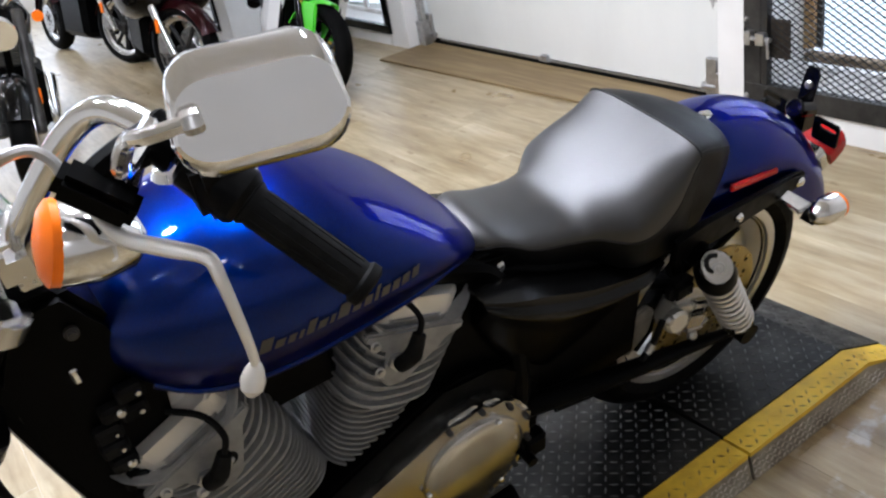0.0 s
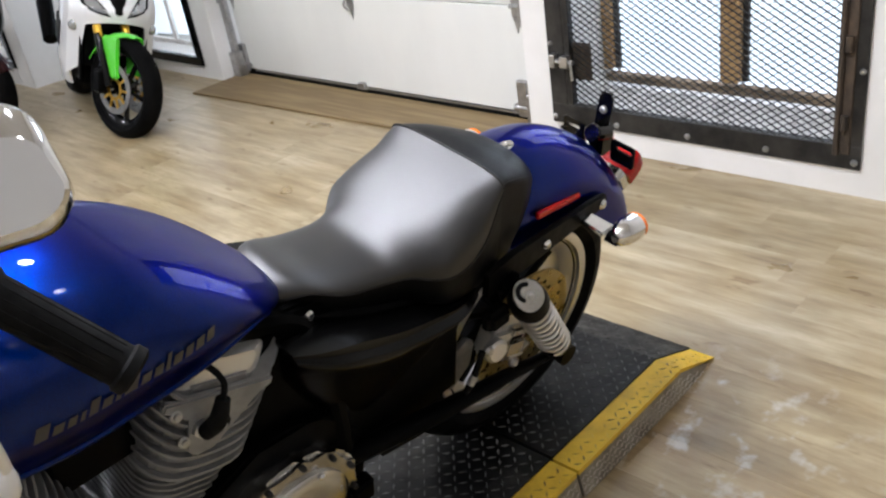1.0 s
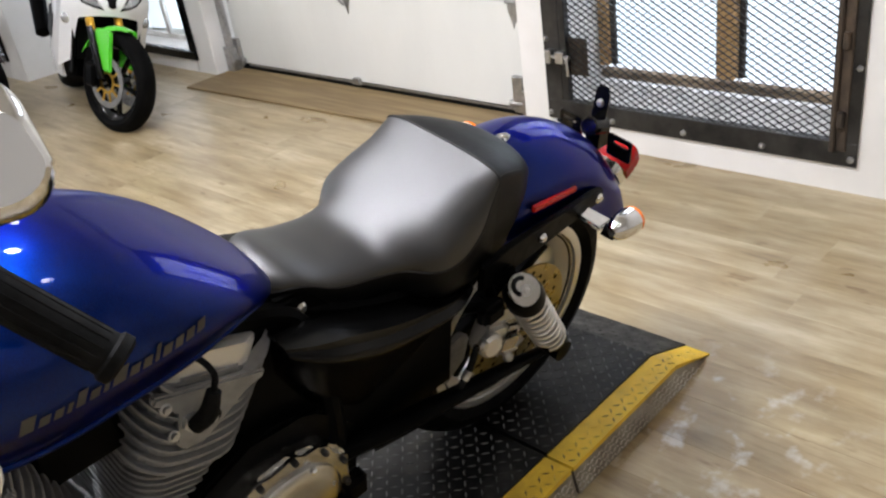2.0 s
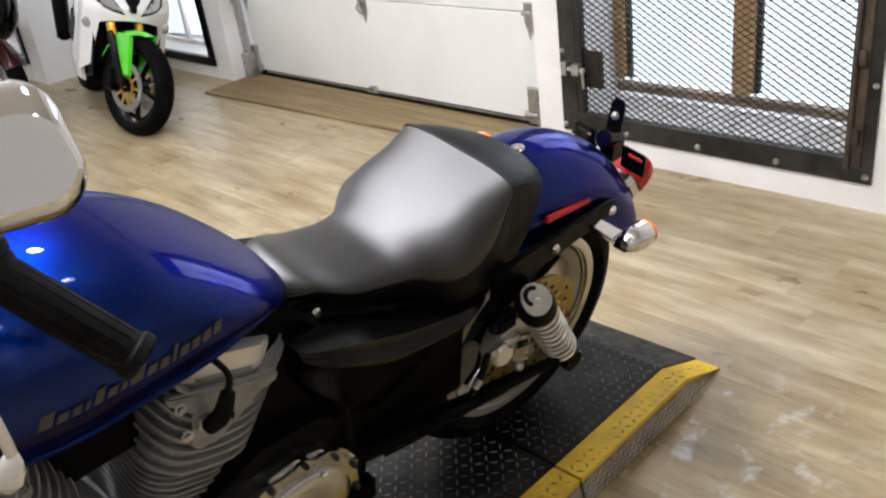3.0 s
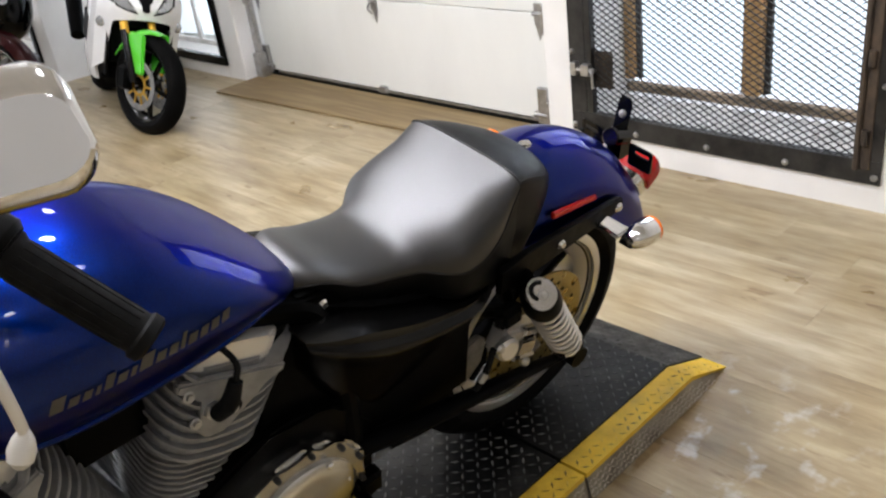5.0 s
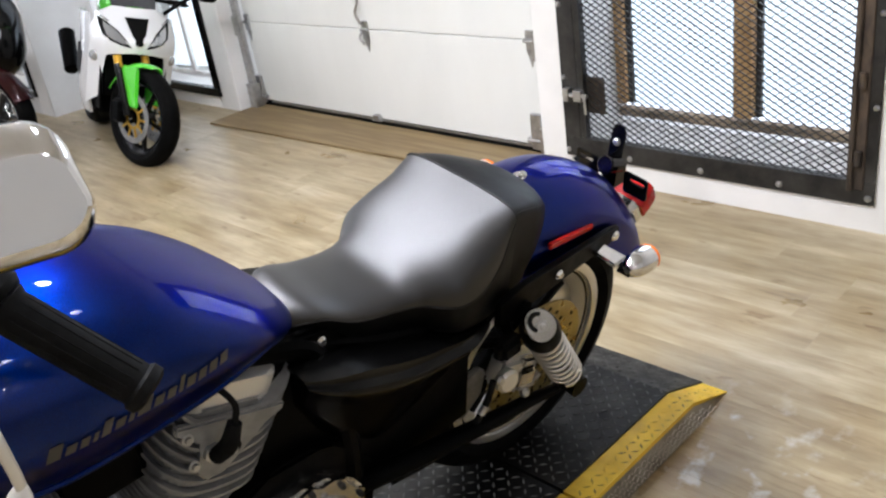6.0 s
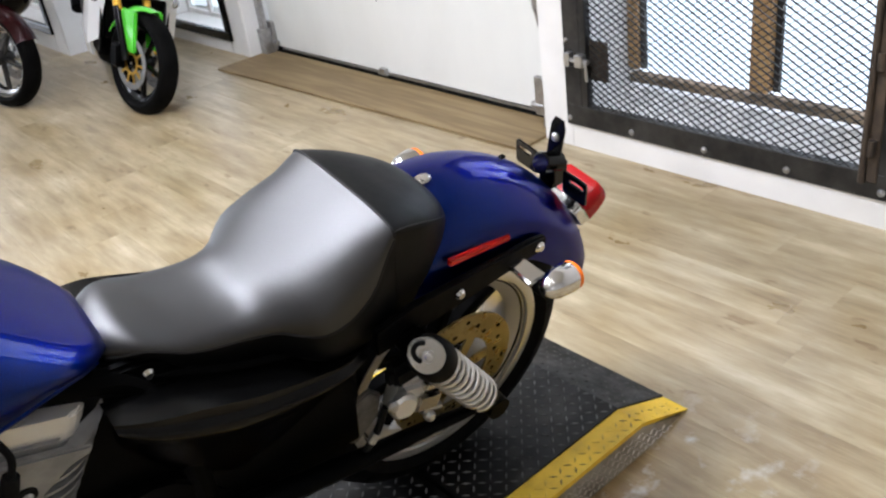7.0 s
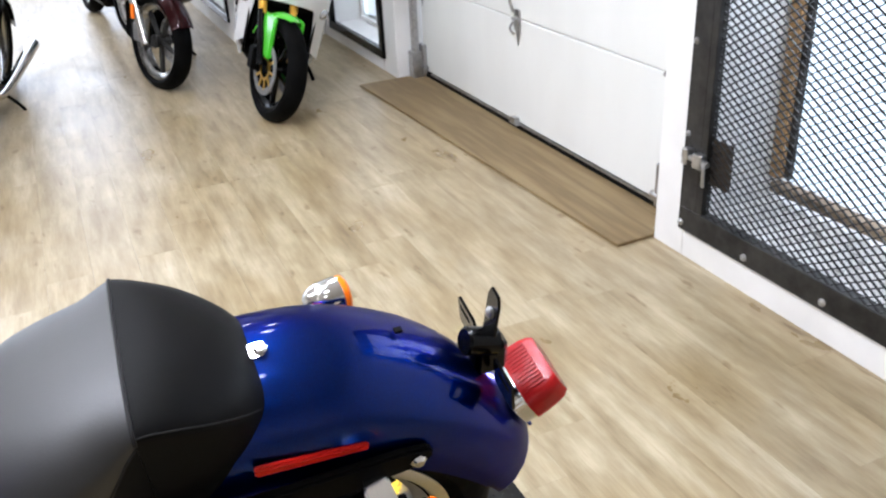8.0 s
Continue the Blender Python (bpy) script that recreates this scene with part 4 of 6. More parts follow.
def cruiser():
    t = thing("cruiser_motorcycle", "deep blue metallic cruiser motorcycle leaning on a black tread-plate platform", "motorcycle", BIKE_M)

    # wheels
    wheel(t, (AXLE_X, 0, AXLE_Z), WHEEL_R, 0.138, 0.194, 9, RIM_ALLOY, SATIN_BLACK, -0.070, 0.130, DISC_STEEL, "rear_wheel", 0.055)
    wheel(t, (FRONT_X, 0, FRONT_Z), WHEEL_R, 0.100, 0.210, 9, RIM_ALLOY, SATIN_BLACK, -0.070, 0.146, DISC_STEEL, "front_wheel")

    # tank
    us = [-1.035, -1.03, -1.02, -1.005] + frange(-0.985, -0.58, 22) + [-0.565, -0.552, -0.54]
    tank = part("fuel_tank", lofted([tank_ring(u) for u in us]), BLUE, t, "glossy deep blue metallic fuel tank", 50)
    for s in (-1, 1):
        path = [(u, s * (smooth_at(TANK_HW, u) * 0.86), smooth_at(TANK_BOT, u) + 0.002) for u in frange(-0.99, -0.56, 22)]
        part("tank_flange", sweep(bmesh.new(), path, 0.0055, 8), BLUE, tank)
    widths = [14, 11, 9, 5, 10, 11, 6, 15, 11, 10, 5, 11, 10, 11, 11]
    u = -0.885
    for k, wd in enumerate(widths):
        wd = wd * 0.00098
        hgt = 0.019 if k in (0, 4, 7, 10) else 0.012
        rows, bm = [], bmesh.new()
        for zz in (0.908, 0.908 + hgt):
            rows.append([bm.verts.new((uu + (zz - 0.908) * 0.45, tank_side(uu, zz) - 0.0020, zz)) for uu in (u, u + wd)])
        bm.faces.new((rows[0][0], rows[0][1], rows[1][1], rows[1][0]))
        bmesh.ops.solidify(bm, geom=list(bm.faces), thickness=0.001)
        part("badge_bar", bm, GREY_TEXT, tank, "dark grey badge bar", 0)
        u += wd + 0.0042
    part("fuel_cap", lathed((-0.86, 0.055, 1.012), (-0.86, 0.062, 1.040), [(0, 0.036), (0.5, 0.038), (0.85, 0.032), (1, 0.012)], 24), CHROME, tank, "chrome fuel cap")

    # seat
    us = frange(-0.545, -0.18, 30)
    panel = [[seat_point(u, a) for a in frange(0, math.pi, 31)] for u in us]
    side = [skirt_line(u, -1) + [(u, 0, smooth_at(SEAT_BOT, u) - 0.008)] + skirt_line(u, 1)[::-1] for u in us]
    bm = lofted(side, closed=False, caps=False)
    for k in (0, -1):
        bm.faces.new([bm.verts.new(p) for p in side[k] + panel[k][1:-1]])
    front = part("seat", bm, GRAINED, t, "black vinyl solo seat with a raised back", 60)
    part("seat_panel", lofted(panel, closed=False, caps=False), VINYL, front, "smooth black vinyl insert with a soft sheen", 60)
    part("seat_bolster", lofted([[seat_point(u, a, SEAT_BACK_TOP, 3.2 - 0.9 * min(1, (u + 0.1795) / 0.07)) for a in frange(0, math.pi, 31)] + skirt_line(u, -1, SEAT_BACK_TOP)[1:] + skirt_line(u, 1, SEAT_BACK_TOP)[:0:-1] for u in frange(-0.1795, -0.045, 18)]), GRAINED, front, "", 60)
    crest = [seat_point(-0.1798, a) for a in frange(0.04, math.pi - 0.04, 31)]
    part("crest_piping", sweep(bmesh.new(), crest, 0.0022, 6), STITCH, front)
    for s in (-1, 1):
        back = [seat_point(u, math.pi / 2 + s * 1.32, SEAT_BACK_TOP, 3.2 - 0.9 * min(1, (u + 0.1795) / 0.07)) for u in frange(-0.1785, -0.058, 14)]
        part("bolster_seam", sweep(bmesh.new(), back, 0.0010, 6), STITCH, front)
        seam = [seat_point(u, 0 if s > 0 else math.pi) for u in us]
        part("seat_seam", sweep(bmesh.new(), seam, 0.0019, 6), STITCH, front)

    tab = part("seat_tab", slab(rounded(0.024, 0.022, 0.010), Matrix.Translation((-0.046, -0.008, 0.7835)), 0.003), CHROME, t, "chrome seat tab")
    cap_bolt(tab, (-0.042, -0.010, 0.786), (0, 0, 1), 0.008, 0.006)

    # rear fender with its struts and lights
    fender = part("rear_fender", fender_mesh(), BLUE, t, "deep blue rear fender", 50)
    part("fender_clip", boxed((0.116, -0.003, 0.738), (0.126, 0.006, 0.7425), 0.001, None), PLASTIC, fender)
    for s in (-1, 1):
        out = [(-0.24, 0.712), (-0.17, 0.708), (0.085, 0.664), (0.118, 0.652), (0.124, 0.638), (0.110, 0.624), (-0.10, 0.648), (-0.24, 0.662)]
        m = Matrix(((1, 0, 0, 0), (s * -0.11, 0, -1, s * 0.120 + 0.006), (0, 1, 0, 0), (0, 0, 0, 1)))
        st = part("fender_strut", slab(out, m, 0.012, 0.003), SATIN_BLACK, t, "satin black fender strut")
        cap_bolt(st, (0.101, s * 0.114, 0.641), (0, s, 0), 0.010, 0.008)
        cap_bolt(st, (-0.082, s * 0.134, 0.672), (0, s, 0), 0.009, 0.010)
        rf = [(-0.082, 0.723), (0.047, 0.690), (0.047, 0.678), (-0.082, 0.709)]
        m = Matrix(((1, 0, 0, 0), (s * -0.085, 0, -1, s * 0.1055 + 0.004), (0, 1, 0, 0), (0, 0, 0, 1)))
        part("side_reflector", slab(rf, m, 0.008, 0.002), RED_REFLECTOR, fender, "long red side reflector")
    part("fender_edge_trim", tube([(0.300, v, 0.500) for v in (-0.03, 0, 0.03)], 0.003, 6, 3), BLUE, fender)

    # tail light: a low red lens box on a chrome base
    tilt = Matrix(((0.500, 0, 0.866, 0), (0, 1, 0, 0), (-0.866, 0, 0.500, 0), (0, 0, 0, 1)))
    base = part("tail_light", slab(rounded(0.062, 0.094, 0.016), Matrix.Translation((0.273, -0.002, 0.552)) @ tilt, 0.020, 0.004), CHROME, t, "chrome tail light base")
    m = Matrix.Translation((0.290, -0.003, 0.562)) @ tilt
    rings = []
    for h, sc in ((0.0, 1.0), (0.014, 1.0), (0.034, 0.97), (0.046, 0.91), (0.053, 0.80)):
        rings.append([m @ Vector((x * (0.5 + 0.5 * sc), y * sc, h)) for x, y in rounded(0.052, 0.104, 0.016, 5)])
    lens = part("red_lens", lofted(rings), RED_LENS, base, "red plastic tail light lens", 40)
    for k in range(12):
        y = -0.033 + k * 0.006
        part("lens_rib", boxed((-0.0275, y - 0.0013, 0.006), (-0.0252, y + 0.0013, 0.038), 0.0, m), RED_LENS, lens)
    for k in range(5):
        z = 0.010 + k * 0.007
        part("lens_rib", boxed((-0.0272, -0.036, z - 0.0008), (-0.0250, 0.036, z + 0.0008), 0.0, m), RED_LENS, lens)

    # plate bracket
    br = part("plate_bracket", slab([(-0.016, -0.02), (0.016, -0.02), (0.016, 0.07), (0.010, 0.085), (-0.010, 0.085), (-0.016, 0.07)], Matrix.Translation((0.240, 0.002, 0.672)) @ Matrix(((0, 0.08, 0.997, 0), (1, 0, 0, 0), (0, 0.997, -0.08, 0), (0, 0, 0, 1))), 0.004, 0.001), GLOSS_BLACK, t, "gloss black number plate bracket")
    part("bracket_boss", rodded((0.205, -0.004, 0.690), (0.250, -0.004, 0.672), 0.019, n=18, bevel=0.003), GLOSS_BLACK, br)
    part("bracket_stem", boxed((0.218, -0.020, 0.628), (0.262, 0.012, 0.680), 0.006), GLOSS_BLACK, br)
    cap_bolt(br, (0.250, 0.002, 0.722), (0.997, 0, -0.08), 0.008, 0.005, ZINC)
    cap_bolt(br, (0.243, 0.002, 0.722), (-0.997, 0, 0.08), 0.008, 0.005, ZINC)
    for s in (-1, 1):
        mw = Matrix.Translation((0.236, s * 0.058, 0.652)) @ Matrix(((0, -0.10, 0.995, 0), (1, 0, 0, 0), (0, 0.995, 0.10, 0), (0, 0, 0, 1)))
        wing = bmesh.new()
        outer, hole = rounded(0.054, 0.050, 0.006, 3), rounded(0.034, 0.010, 0.0045, 3)
        lo = [wing.verts.new(mw @ Vector((x, y, 0))) for x, y in outer] + [wing.verts.new(mw @ Vector((x + 0.004 * s, y + 0.010, 0))) for x, y in hole]
        hi = [wing.verts.new(mw @ Vector((x, y, 0.004))) for x, y in outer] + [wing.verts.new(mw @ Vector((x + 0.004 * s, y + 0.010, 0.004))) for x, y in hole]
        n = len(outer)
        for ring in (lo, hi):
            for i in range(n):
                wing.faces.new((ring[i], ring[(i + 1) % n], ring[n + (i + 1) % n], ring[n + i]))
        for off in (0, n):
            for i in range(n):
                wing.faces.new((lo[off + i], lo[off + (i + 1) % n], hi[off + (i + 1) % n], hi[off + i]))
        part("bracket_wing", wing, GLOSS_BLACK, br, "", 30)

    # rear turn signals: chrome bullets on flat stems
    for s, tip, yaw, pitch, length, r in ((-1, (0.028, -0.198, 0.655), 0.065, -0.18, 0.072, 0.0243), (1, (0.042, 0.193, 0.622), 0.13, -0.07, 0.066, 0.0290)):
        tip, way = Vector(tip), Vector((math.cos(yaw) * math.cos(pitch), math.sin(yaw) * math.cos(pitch), math.sin(pitch)))
        sg = part("turn_signal", lathed(tip, tip + way * length * 0.86, [(0, r * 0.28), (0.05, r * 0.46), (0.18, r * 0.72), (0.42, r * 0.93), (0.75, r), (0.97, r * 1.02), (1, r * 0.96)], 28), CHROME, t, "chrome bullet turn signal")
        part("amber_lens", lathed(tip + way * length * 0.85, tip + way * (length + 0.004), [(0, r * 0.97), (0.5, r * 0.97), (0.82, r * 0.8), (1, r * 0.35)], 24), AMBER, sg, "amber lens")
        part("signal_stem", slab([(-0.030, -0.014), (0.050, -0.018), (0.050, 0.018), (-0.030, 0.014)], Matrix.Translation((tip.x + 0.016, s * 0.124, tip.z - 0.014)) @ Matrix(((0, 1, 0, 0), (s, 0, 0, 0), (0, 0, 1, 0), (0, 0, 0, 1))), 0.010, 0.003), CHROME, sg)
        part("clamp", rodded((tip.x + 0.010, s * 0.174, tip.z - 0.012), (tip.x + 0.018, s * 0.196, tip.z - 0.018), 0.011, n=12), SATIN_BLACK, sg)

    # shocks
    for s in (-1, 1):
        top, low = Vector((-0.181, s * 0.174, 0.656)), Vector((-0.012, s * 0.150, 0.365))
        ax = (low - top).normalized()
        sh = part("shock_absorber", rodded(top, low, 0.010, n=12), SATIN_BLACK, t, "shock absorber with a bright coil spring")
        out = Vector((-0.30, s * 0.80, 0.50)).normalized()
        along = (ax - out * ax.dot(out)).normalized()
        face = Matrix((out.cross(along), along, out)).transposed().to_4x4()
        face.translation = top + out * 0.004
        egg = []
        for k in range(28):
            a = 2 * math.pi * k / 28
            egg.append((0.0245 * math.cos(a) * (1 + 0.10 * math.sin(a)), 0.030 * math.sin(a) + 0.004))
        cover = part("shock_eye", slab(egg, face, 0.015, 0.005), POLISHED, sh, "bright egg-shaped upper eye cover")
        arc = [face @ Vector((0.0125 * math.cos(a), 0.0145 * math.sin(a) - 0.004, 0.0158)) for a in frange(radians(150), radians(330), 12)]
        part("eye_slot", sweep(bmesh.new(), arc, 0.0036, 8), RUBBER, cover)
        nut = top + out * 0.0185 + along * 0.006
        part("eye_ring", lathed(nut, nut + out * 0.0025, [(0, 0.0095), (1, 0.0090)], 20), ZINC, cover)
        cap_bolt(cover, nut + out * 0.002, out, 0.0058, 0.004, ZINC)
        a = top + ax * 0.030
        part("spring_collar", lathed(a - ax * 0.02, a + ax * 0.035, [(0, 0.022), (0.2, 0.031), (0.8, 0.034), (1, 0.032)], 24), PLASTIC, sh)
        turns, r = 9.0, 0.0285
        x = ax.orthogonal().normalized()
        y = ax.cross(x)
        s0, s1 = 0.055, 0.262
        pts = [top + ax * (s0 + (s1 - s0) * k / (turns * 14)) + r * (math.cos(2 * math.pi * k / 14) * x + math.sin(2 * math.pi * k / 14) * y) for k in range(int(turns * 14) + 1)]
        part("coil_spring", sweep(bmesh.new(), pts, 0.0041, 8), SPRING, sh, "bright steel coil spring")
        part("damper_tube", rodded(top + ax * 0.05, top + ax * 0.30, 0.017, n=14), SATIN_BLACK, sh)
        part("lower_seat", rodded(top + ax * 0.262, top + ax * 0.278, 0.030, n=20), SATIN_BLACK, sh)
        part("lower_eye", rodded(low + Vector((0, -0.018, 0)), low + Vector((0, 0.018, 0)), 0.022, n=16), SATIN_BLACK, sh)
        part("upper_mount", rodded((top.x + 0.0, s * 0.09, top.z), (top.x, s * 0.150, top.z), 0.022, n=14), SATIN_BLACK, sh)

    # swingarm, brake caliper, belt guard
    for s in (-1, 1):
        arm = part("swingarm", tube([(-0.50, s * 0.115, 0.478), (-0.34, s * 0.136, 0.452), (-0.15, s * 0.142, 0.405), (-0.06, s * 0.142, 0.376), (-0.03, s * 0.142, 0.366)], [0.020, 0.019, 0.014, 0.011, 0.010], 12, flat=0.8, side=(0, 1, 0)), SATIN_BLACK, t, "satin black swingarm tube")
        part("axle_nut", lathed((AXLE_X, s * 0.145, AXLE_Z), (AXLE_X, s * 0.156, AXLE_Z), [(0, 0.016), (0.5, 0.020), (0.55, 0.013), (1, 0.011)], 6), ZINC, arm)
    tip = Matrix.Translation((-0.150, -0.112, 0.482)) @ Matrix.Rotation(radians(24), 4, "Y")
    cal = part("brake_caliper", boxed((-0.050, -0.020, -0.034), (0.050, 0.022, 0.030), 0.010, tip, 2), SPRING, t, "silver rear brake caliper")
    part("caliper_bridge", boxed((-0.012, -0.029, -0.030), (0.040, -0.012, 0.006), 0.005, tip, 2), POLISHED, cal)
    part("caliper_bridge", boxed((-0.006, -0.027, 0.012), (0.044, -0.010, 0.030), 0.004, tip, 2), POLISHED, cal)
    part("pad_slot", boxed((0.002, -0.0215, -0.002), (0.034, -0.0195, 0.016), 0.0, tip), RUBBER, cal)
    part("piston_boss", lathed((-0.188, -0.128, 0.492), (-0.190, -0.144, 0.494), [(0, 0.024), (0.7, 0.023), (1, 0.018)], 20), SPRING, cal)
    cap_bolt(cal, (-0.210, -0.134, 0.509), (0, -1, 0.2), 0.010, 0.010, ZINC)
    cap_bolt(cal, (-0.139, -0.134, 0.424), (0, -1, 0.2), 0.010, 0.010, ZINC)
    part("slide_pin", rodded((-0.150, -0.128, 0.440), (-0.112, -0.128, 0.424), 0.007, n=10), ZINC, cal)
    part("caliper_guard", boxed((-0.205, -0.136, 0.535), (-0.150, -0.105, 0.578), 0.010, None, 2), RUBBER, cal)
    part("caliper_bracket", slab([(-0.300, 0.448), (-0.258, 0.416), (-0.215, 0.452), (-0.205, 0.500), (-0.226, 0.524), (-0.288, 0.506)], Matrix(((1, 0, 0, 0), (0, 0, -1, -0.092), (0, 1, 0, 0), (0, 0, 0, 1))), 0.010, 0.003), CAST_GREY, cal, "grey caliper bracket")
    part("brake_hose", tube([(-0.222, -0.134, 0.516), (-0.240, -0.138, 0.480), (-0.262, -0.138, 0.450), (-0.290, -0.136, 0.434), (-0.36, -0.13, 0.425), (-0.44, -0.12, 0.43)], 0.0062, 8), RUBBER, cal)
    part("hose_ferrule", rodded((-0.243, -0.138, 0.474), (-0.254, -0.138, 0.460), 0.0075, n=10), ZINC, cal)
    part("rear_pulley", ring_band(bmesh.new(), (AXLE_X, 0.092, AXLE_Z), [(-0.012, 0.108), (0.012, 0.108), (0.010, 0.03), (-0.010, 0.03)], 40), SATIN_BLACK, t, "black rear belt pulley")
    part("belt_guard", boxed((-0.45, 0.10, 0.40), (0.02, 0.135, 0.47), 0.01), SATIN_BLACK, t)

    # side cover and frame
    def cover_mesh(s):
        """Smooth side cover: a bulge with a soft ridge along its upper third."""
        top = [(-0.575, 0.775), (-0.50, 0.752), (-0.40, 0.706), (-0.30, 0.676), (-0.235, 0.662)]
        low = [(-0.575, 0.700), (-0.545, 0.630), (-0.50, 0.555), (-0.455, 0.505), (-0.40, 0.515), (-0.30, 0.560), (-0.235, 0.615)]
        section = [(0, 0.048), (0.05, 0.0485), (0.08, 0.052), (0.11, 0.0585), (0.15, 0.0600), (0.22, 0.055), (0.36, 0.043), (0.6, 0.026), (0.85, 0.009), (1, -0.006)]
        rows = []
        for u in frange(-0.575, -0.235, 30):
            z1, z0 = smooth_at(top, u), smooth_at(low, u)
            e = min(1, min(u + 0.585, -0.225 - u) / 0.09)
            e = 0.5 + 0.5 * e * (2 - e)
            ring = []
            for k in range(33):
                q = (k / 32) ** 1.4
                ring.append((u, s * (0.095 + smooth_at(section, q) * e), z1 + (z0 - z1) * q))
            ring += [(u, s * 0.085, z0), (u, s * 0.085, z1)]
            rows.append(ring)
        return lofted(rows)
    for s in (-1, 1):
        cov = part("side_cover", cover_mesh(s), COVER_BLACK, t, "satin black side cover below the seat", 60)
        part("frame_rail", tube([(-1.10, s * 0.03, 0.93), (-0.80, s * 0.045, 0.86), (-0.60, s * 0.062, 0.80), (-0.52, s * 0.075, 0.74), (-0.50, s * 0.10, 0.55), (-0.52, s * 0.11, 0.36)], 0.018, 10), SATIN_BLACK, t)
        part("seat_rail", tube([(-0.56, s * 0.055, 0.785), (-0.42, s * 0.075, 0.71), (-0.28, s * 0.09, 0.67), (-0.16, s * 0.10, 0.66)], 0.014, 10), SATIN_BLACK, t)
        part("down_tube", tube([(-1.13, s * 0.028, 0.90), (-1.09, s * 0.06, 0.72), (-1.03, s * 0.09, 0.48), (-0.98, s * 0.10, 0.28), (-0.90, s * 0.11, 0.23), (-0.52, s * 0.11, 0.24)], 0.019, 10), SATIN_BLACK, t)
    part("battery_box", boxed((-0.52, -0.105, 0.42), (-0.24, 0.105, 0.665), 0.015), SATIN_BLACK, t)
    part("seat_side_pad", slab([(-0.555, 0.80), (-0.50, 0.792), (-0.44, 0.755), (-0.47, 0.72), (-0.55, 0.745)], Matrix(((1, 0, 0, 0), (0, 0, -1, -0.055), (0, 1, 0, 0), (0, 0, 0, 1))), 0.020, 0.006), SATIN_BLACK, t)
    cap_bolt(t, (-0.512, -0.072, 0.768), (0, -1, 0.1), 0.0085, 0.008)
    cap_bolt(t, (-0.517, -0.090, 0.719), (0, -1, 0), 0.005, 0.005)
    part("oil_tank", boxed((-0.655, -0.088, 0.44), (-0.50, 0.088, 0.775), 0.02), SATIN_BLACK, t)

    # engine
    case = part("crankcase", boxed((-1.00, -0.095, 0.27), (-0.52, 0.135, 0.54), 0.03), CAST_GREY, t, "grey cast crankcase")
    part("gearbox_case", boxed((-0.62, -0.095, 0.30), (-0.47, 0.125, 0.50), 0.03), SATIN_BLACK, case)
    for base, top, nm, sgn in (((-0.775, 0, 0.535), (-0.660, 0, 0.795), "rear_cylinder", 1), ((-0.868, 0, 0.535), (-0.985, 0, 0.795), "front_cylinder", -1)):
        b, tp = Vector(base), Vector(top)
        ax = (tp - b).normalized()
        side_v = Vector((ax.z, 0, -ax.x))
        mm = Matrix((side_v, Vector((0, 1, 0)), ax)).transposed().to_4x4()
        mm.translation = b
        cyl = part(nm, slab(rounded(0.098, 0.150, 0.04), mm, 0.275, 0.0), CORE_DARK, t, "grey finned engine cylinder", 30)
        fin_stack(cyl, base, top)
        mh = mm.copy()
        mh.translation = b + ax * 0.208
        head = part("rocker_box", slab(rounded(0.150, 0.190, 0.03), mh @ Matrix.Translation((0, 0, 0.055)), 0.040, 0.008), LEVER_ALLOY, cyl, "polished rocker box")
        part("rocker_cover", slab(rounded(0.118, 0.140, 0.03), mh @ Matrix.Translation((0, 0, 0.095)), 0.022, 0.006), LEVER_ALLOY, head)
        for du, dz in ((-0.066, 0.042), (-0.046, -0.004)):
            p = b + ax * (0.205 + dz) + side_v * du + Vector((0, -0.110, 0))
            part("head_bolt", lathed(p, p + Vector((0, -0.010, 0.004)), [(0, 0.0075), (0.5, 0.0075), (0.55, 0.005), (1, 0.004)], 12), ZINC, cyl)
        mf = Matrix((side_v, ax, Vector((0, -1, 0)))).transposed().to_4x4()
        mf.translation = b + ax * 0.214 + Vector((0, -0.100, 0)) + side_v * 0.004
        face = [(-0.088, 0.052), (0.070, 0.052), (0.070, 0.040), (0.044, 0.030), (0.024, -0.004), (0.000, -0.040), (-0.026, -0.046), (-0.042, -0.030), (-0.046, 0.022), (-0.088, 0.040)]
        part("head_face", slab(face, mf, 0.012, 0.003), FIN_GREY, cyl)
        hole = b + ax * 0.214 + side_v * 0.006 + Vector((0, -0.111, 0))
        part("plug_recess", lathed(hole, hole + Vector((0, -0.003, 0.0)), [(0, 0.0125), (1, 0.0120)], 18), RUBBER, cyl)
        cap_bolt(cyl, hole + Vector((0, -0.001, -0.003)), (0, -1, 0.2), 0.0065, 0.006, ZINC)
        pl = b + ax * 0.218 + side_v * -0.026 + Vector((0, -0.110, 0))
        sp = part("spark_plug", lathed(pl, pl + Vector((0, -0.022, 0.006)), [(0, 0.013), (0.5, 0.013), (0.55, 0.009), (1, 0.008)], 6), ZINC, cyl)
        q = pl + Vector((0, -0.016, 0.004))
        part("plug_boot", tube([q, q + Vector((0.012, -0.014, 0.025)), q + Vector((0.026, -0.012, 0.052))], [0.011, 0.012, 0.009], 12), RUBBER, sp, "black rubber plug boot")
        part("plug_lead", tube([q + Vector((0.026, -0.012, 0.050)), q + Vector((0.034, -0.004, 0.072)), q + Vector((0.022, 0.02, 0.092)), q + Vector((-0.01, 0.045, 0.100))], 0.0042, 8), RUBBER, sp)
    part("engine_mount", boxed((-0.88, -0.06, 0.70), (-0.77, 0.06, 0.80), 0.01), SATIN_BLACK, t)

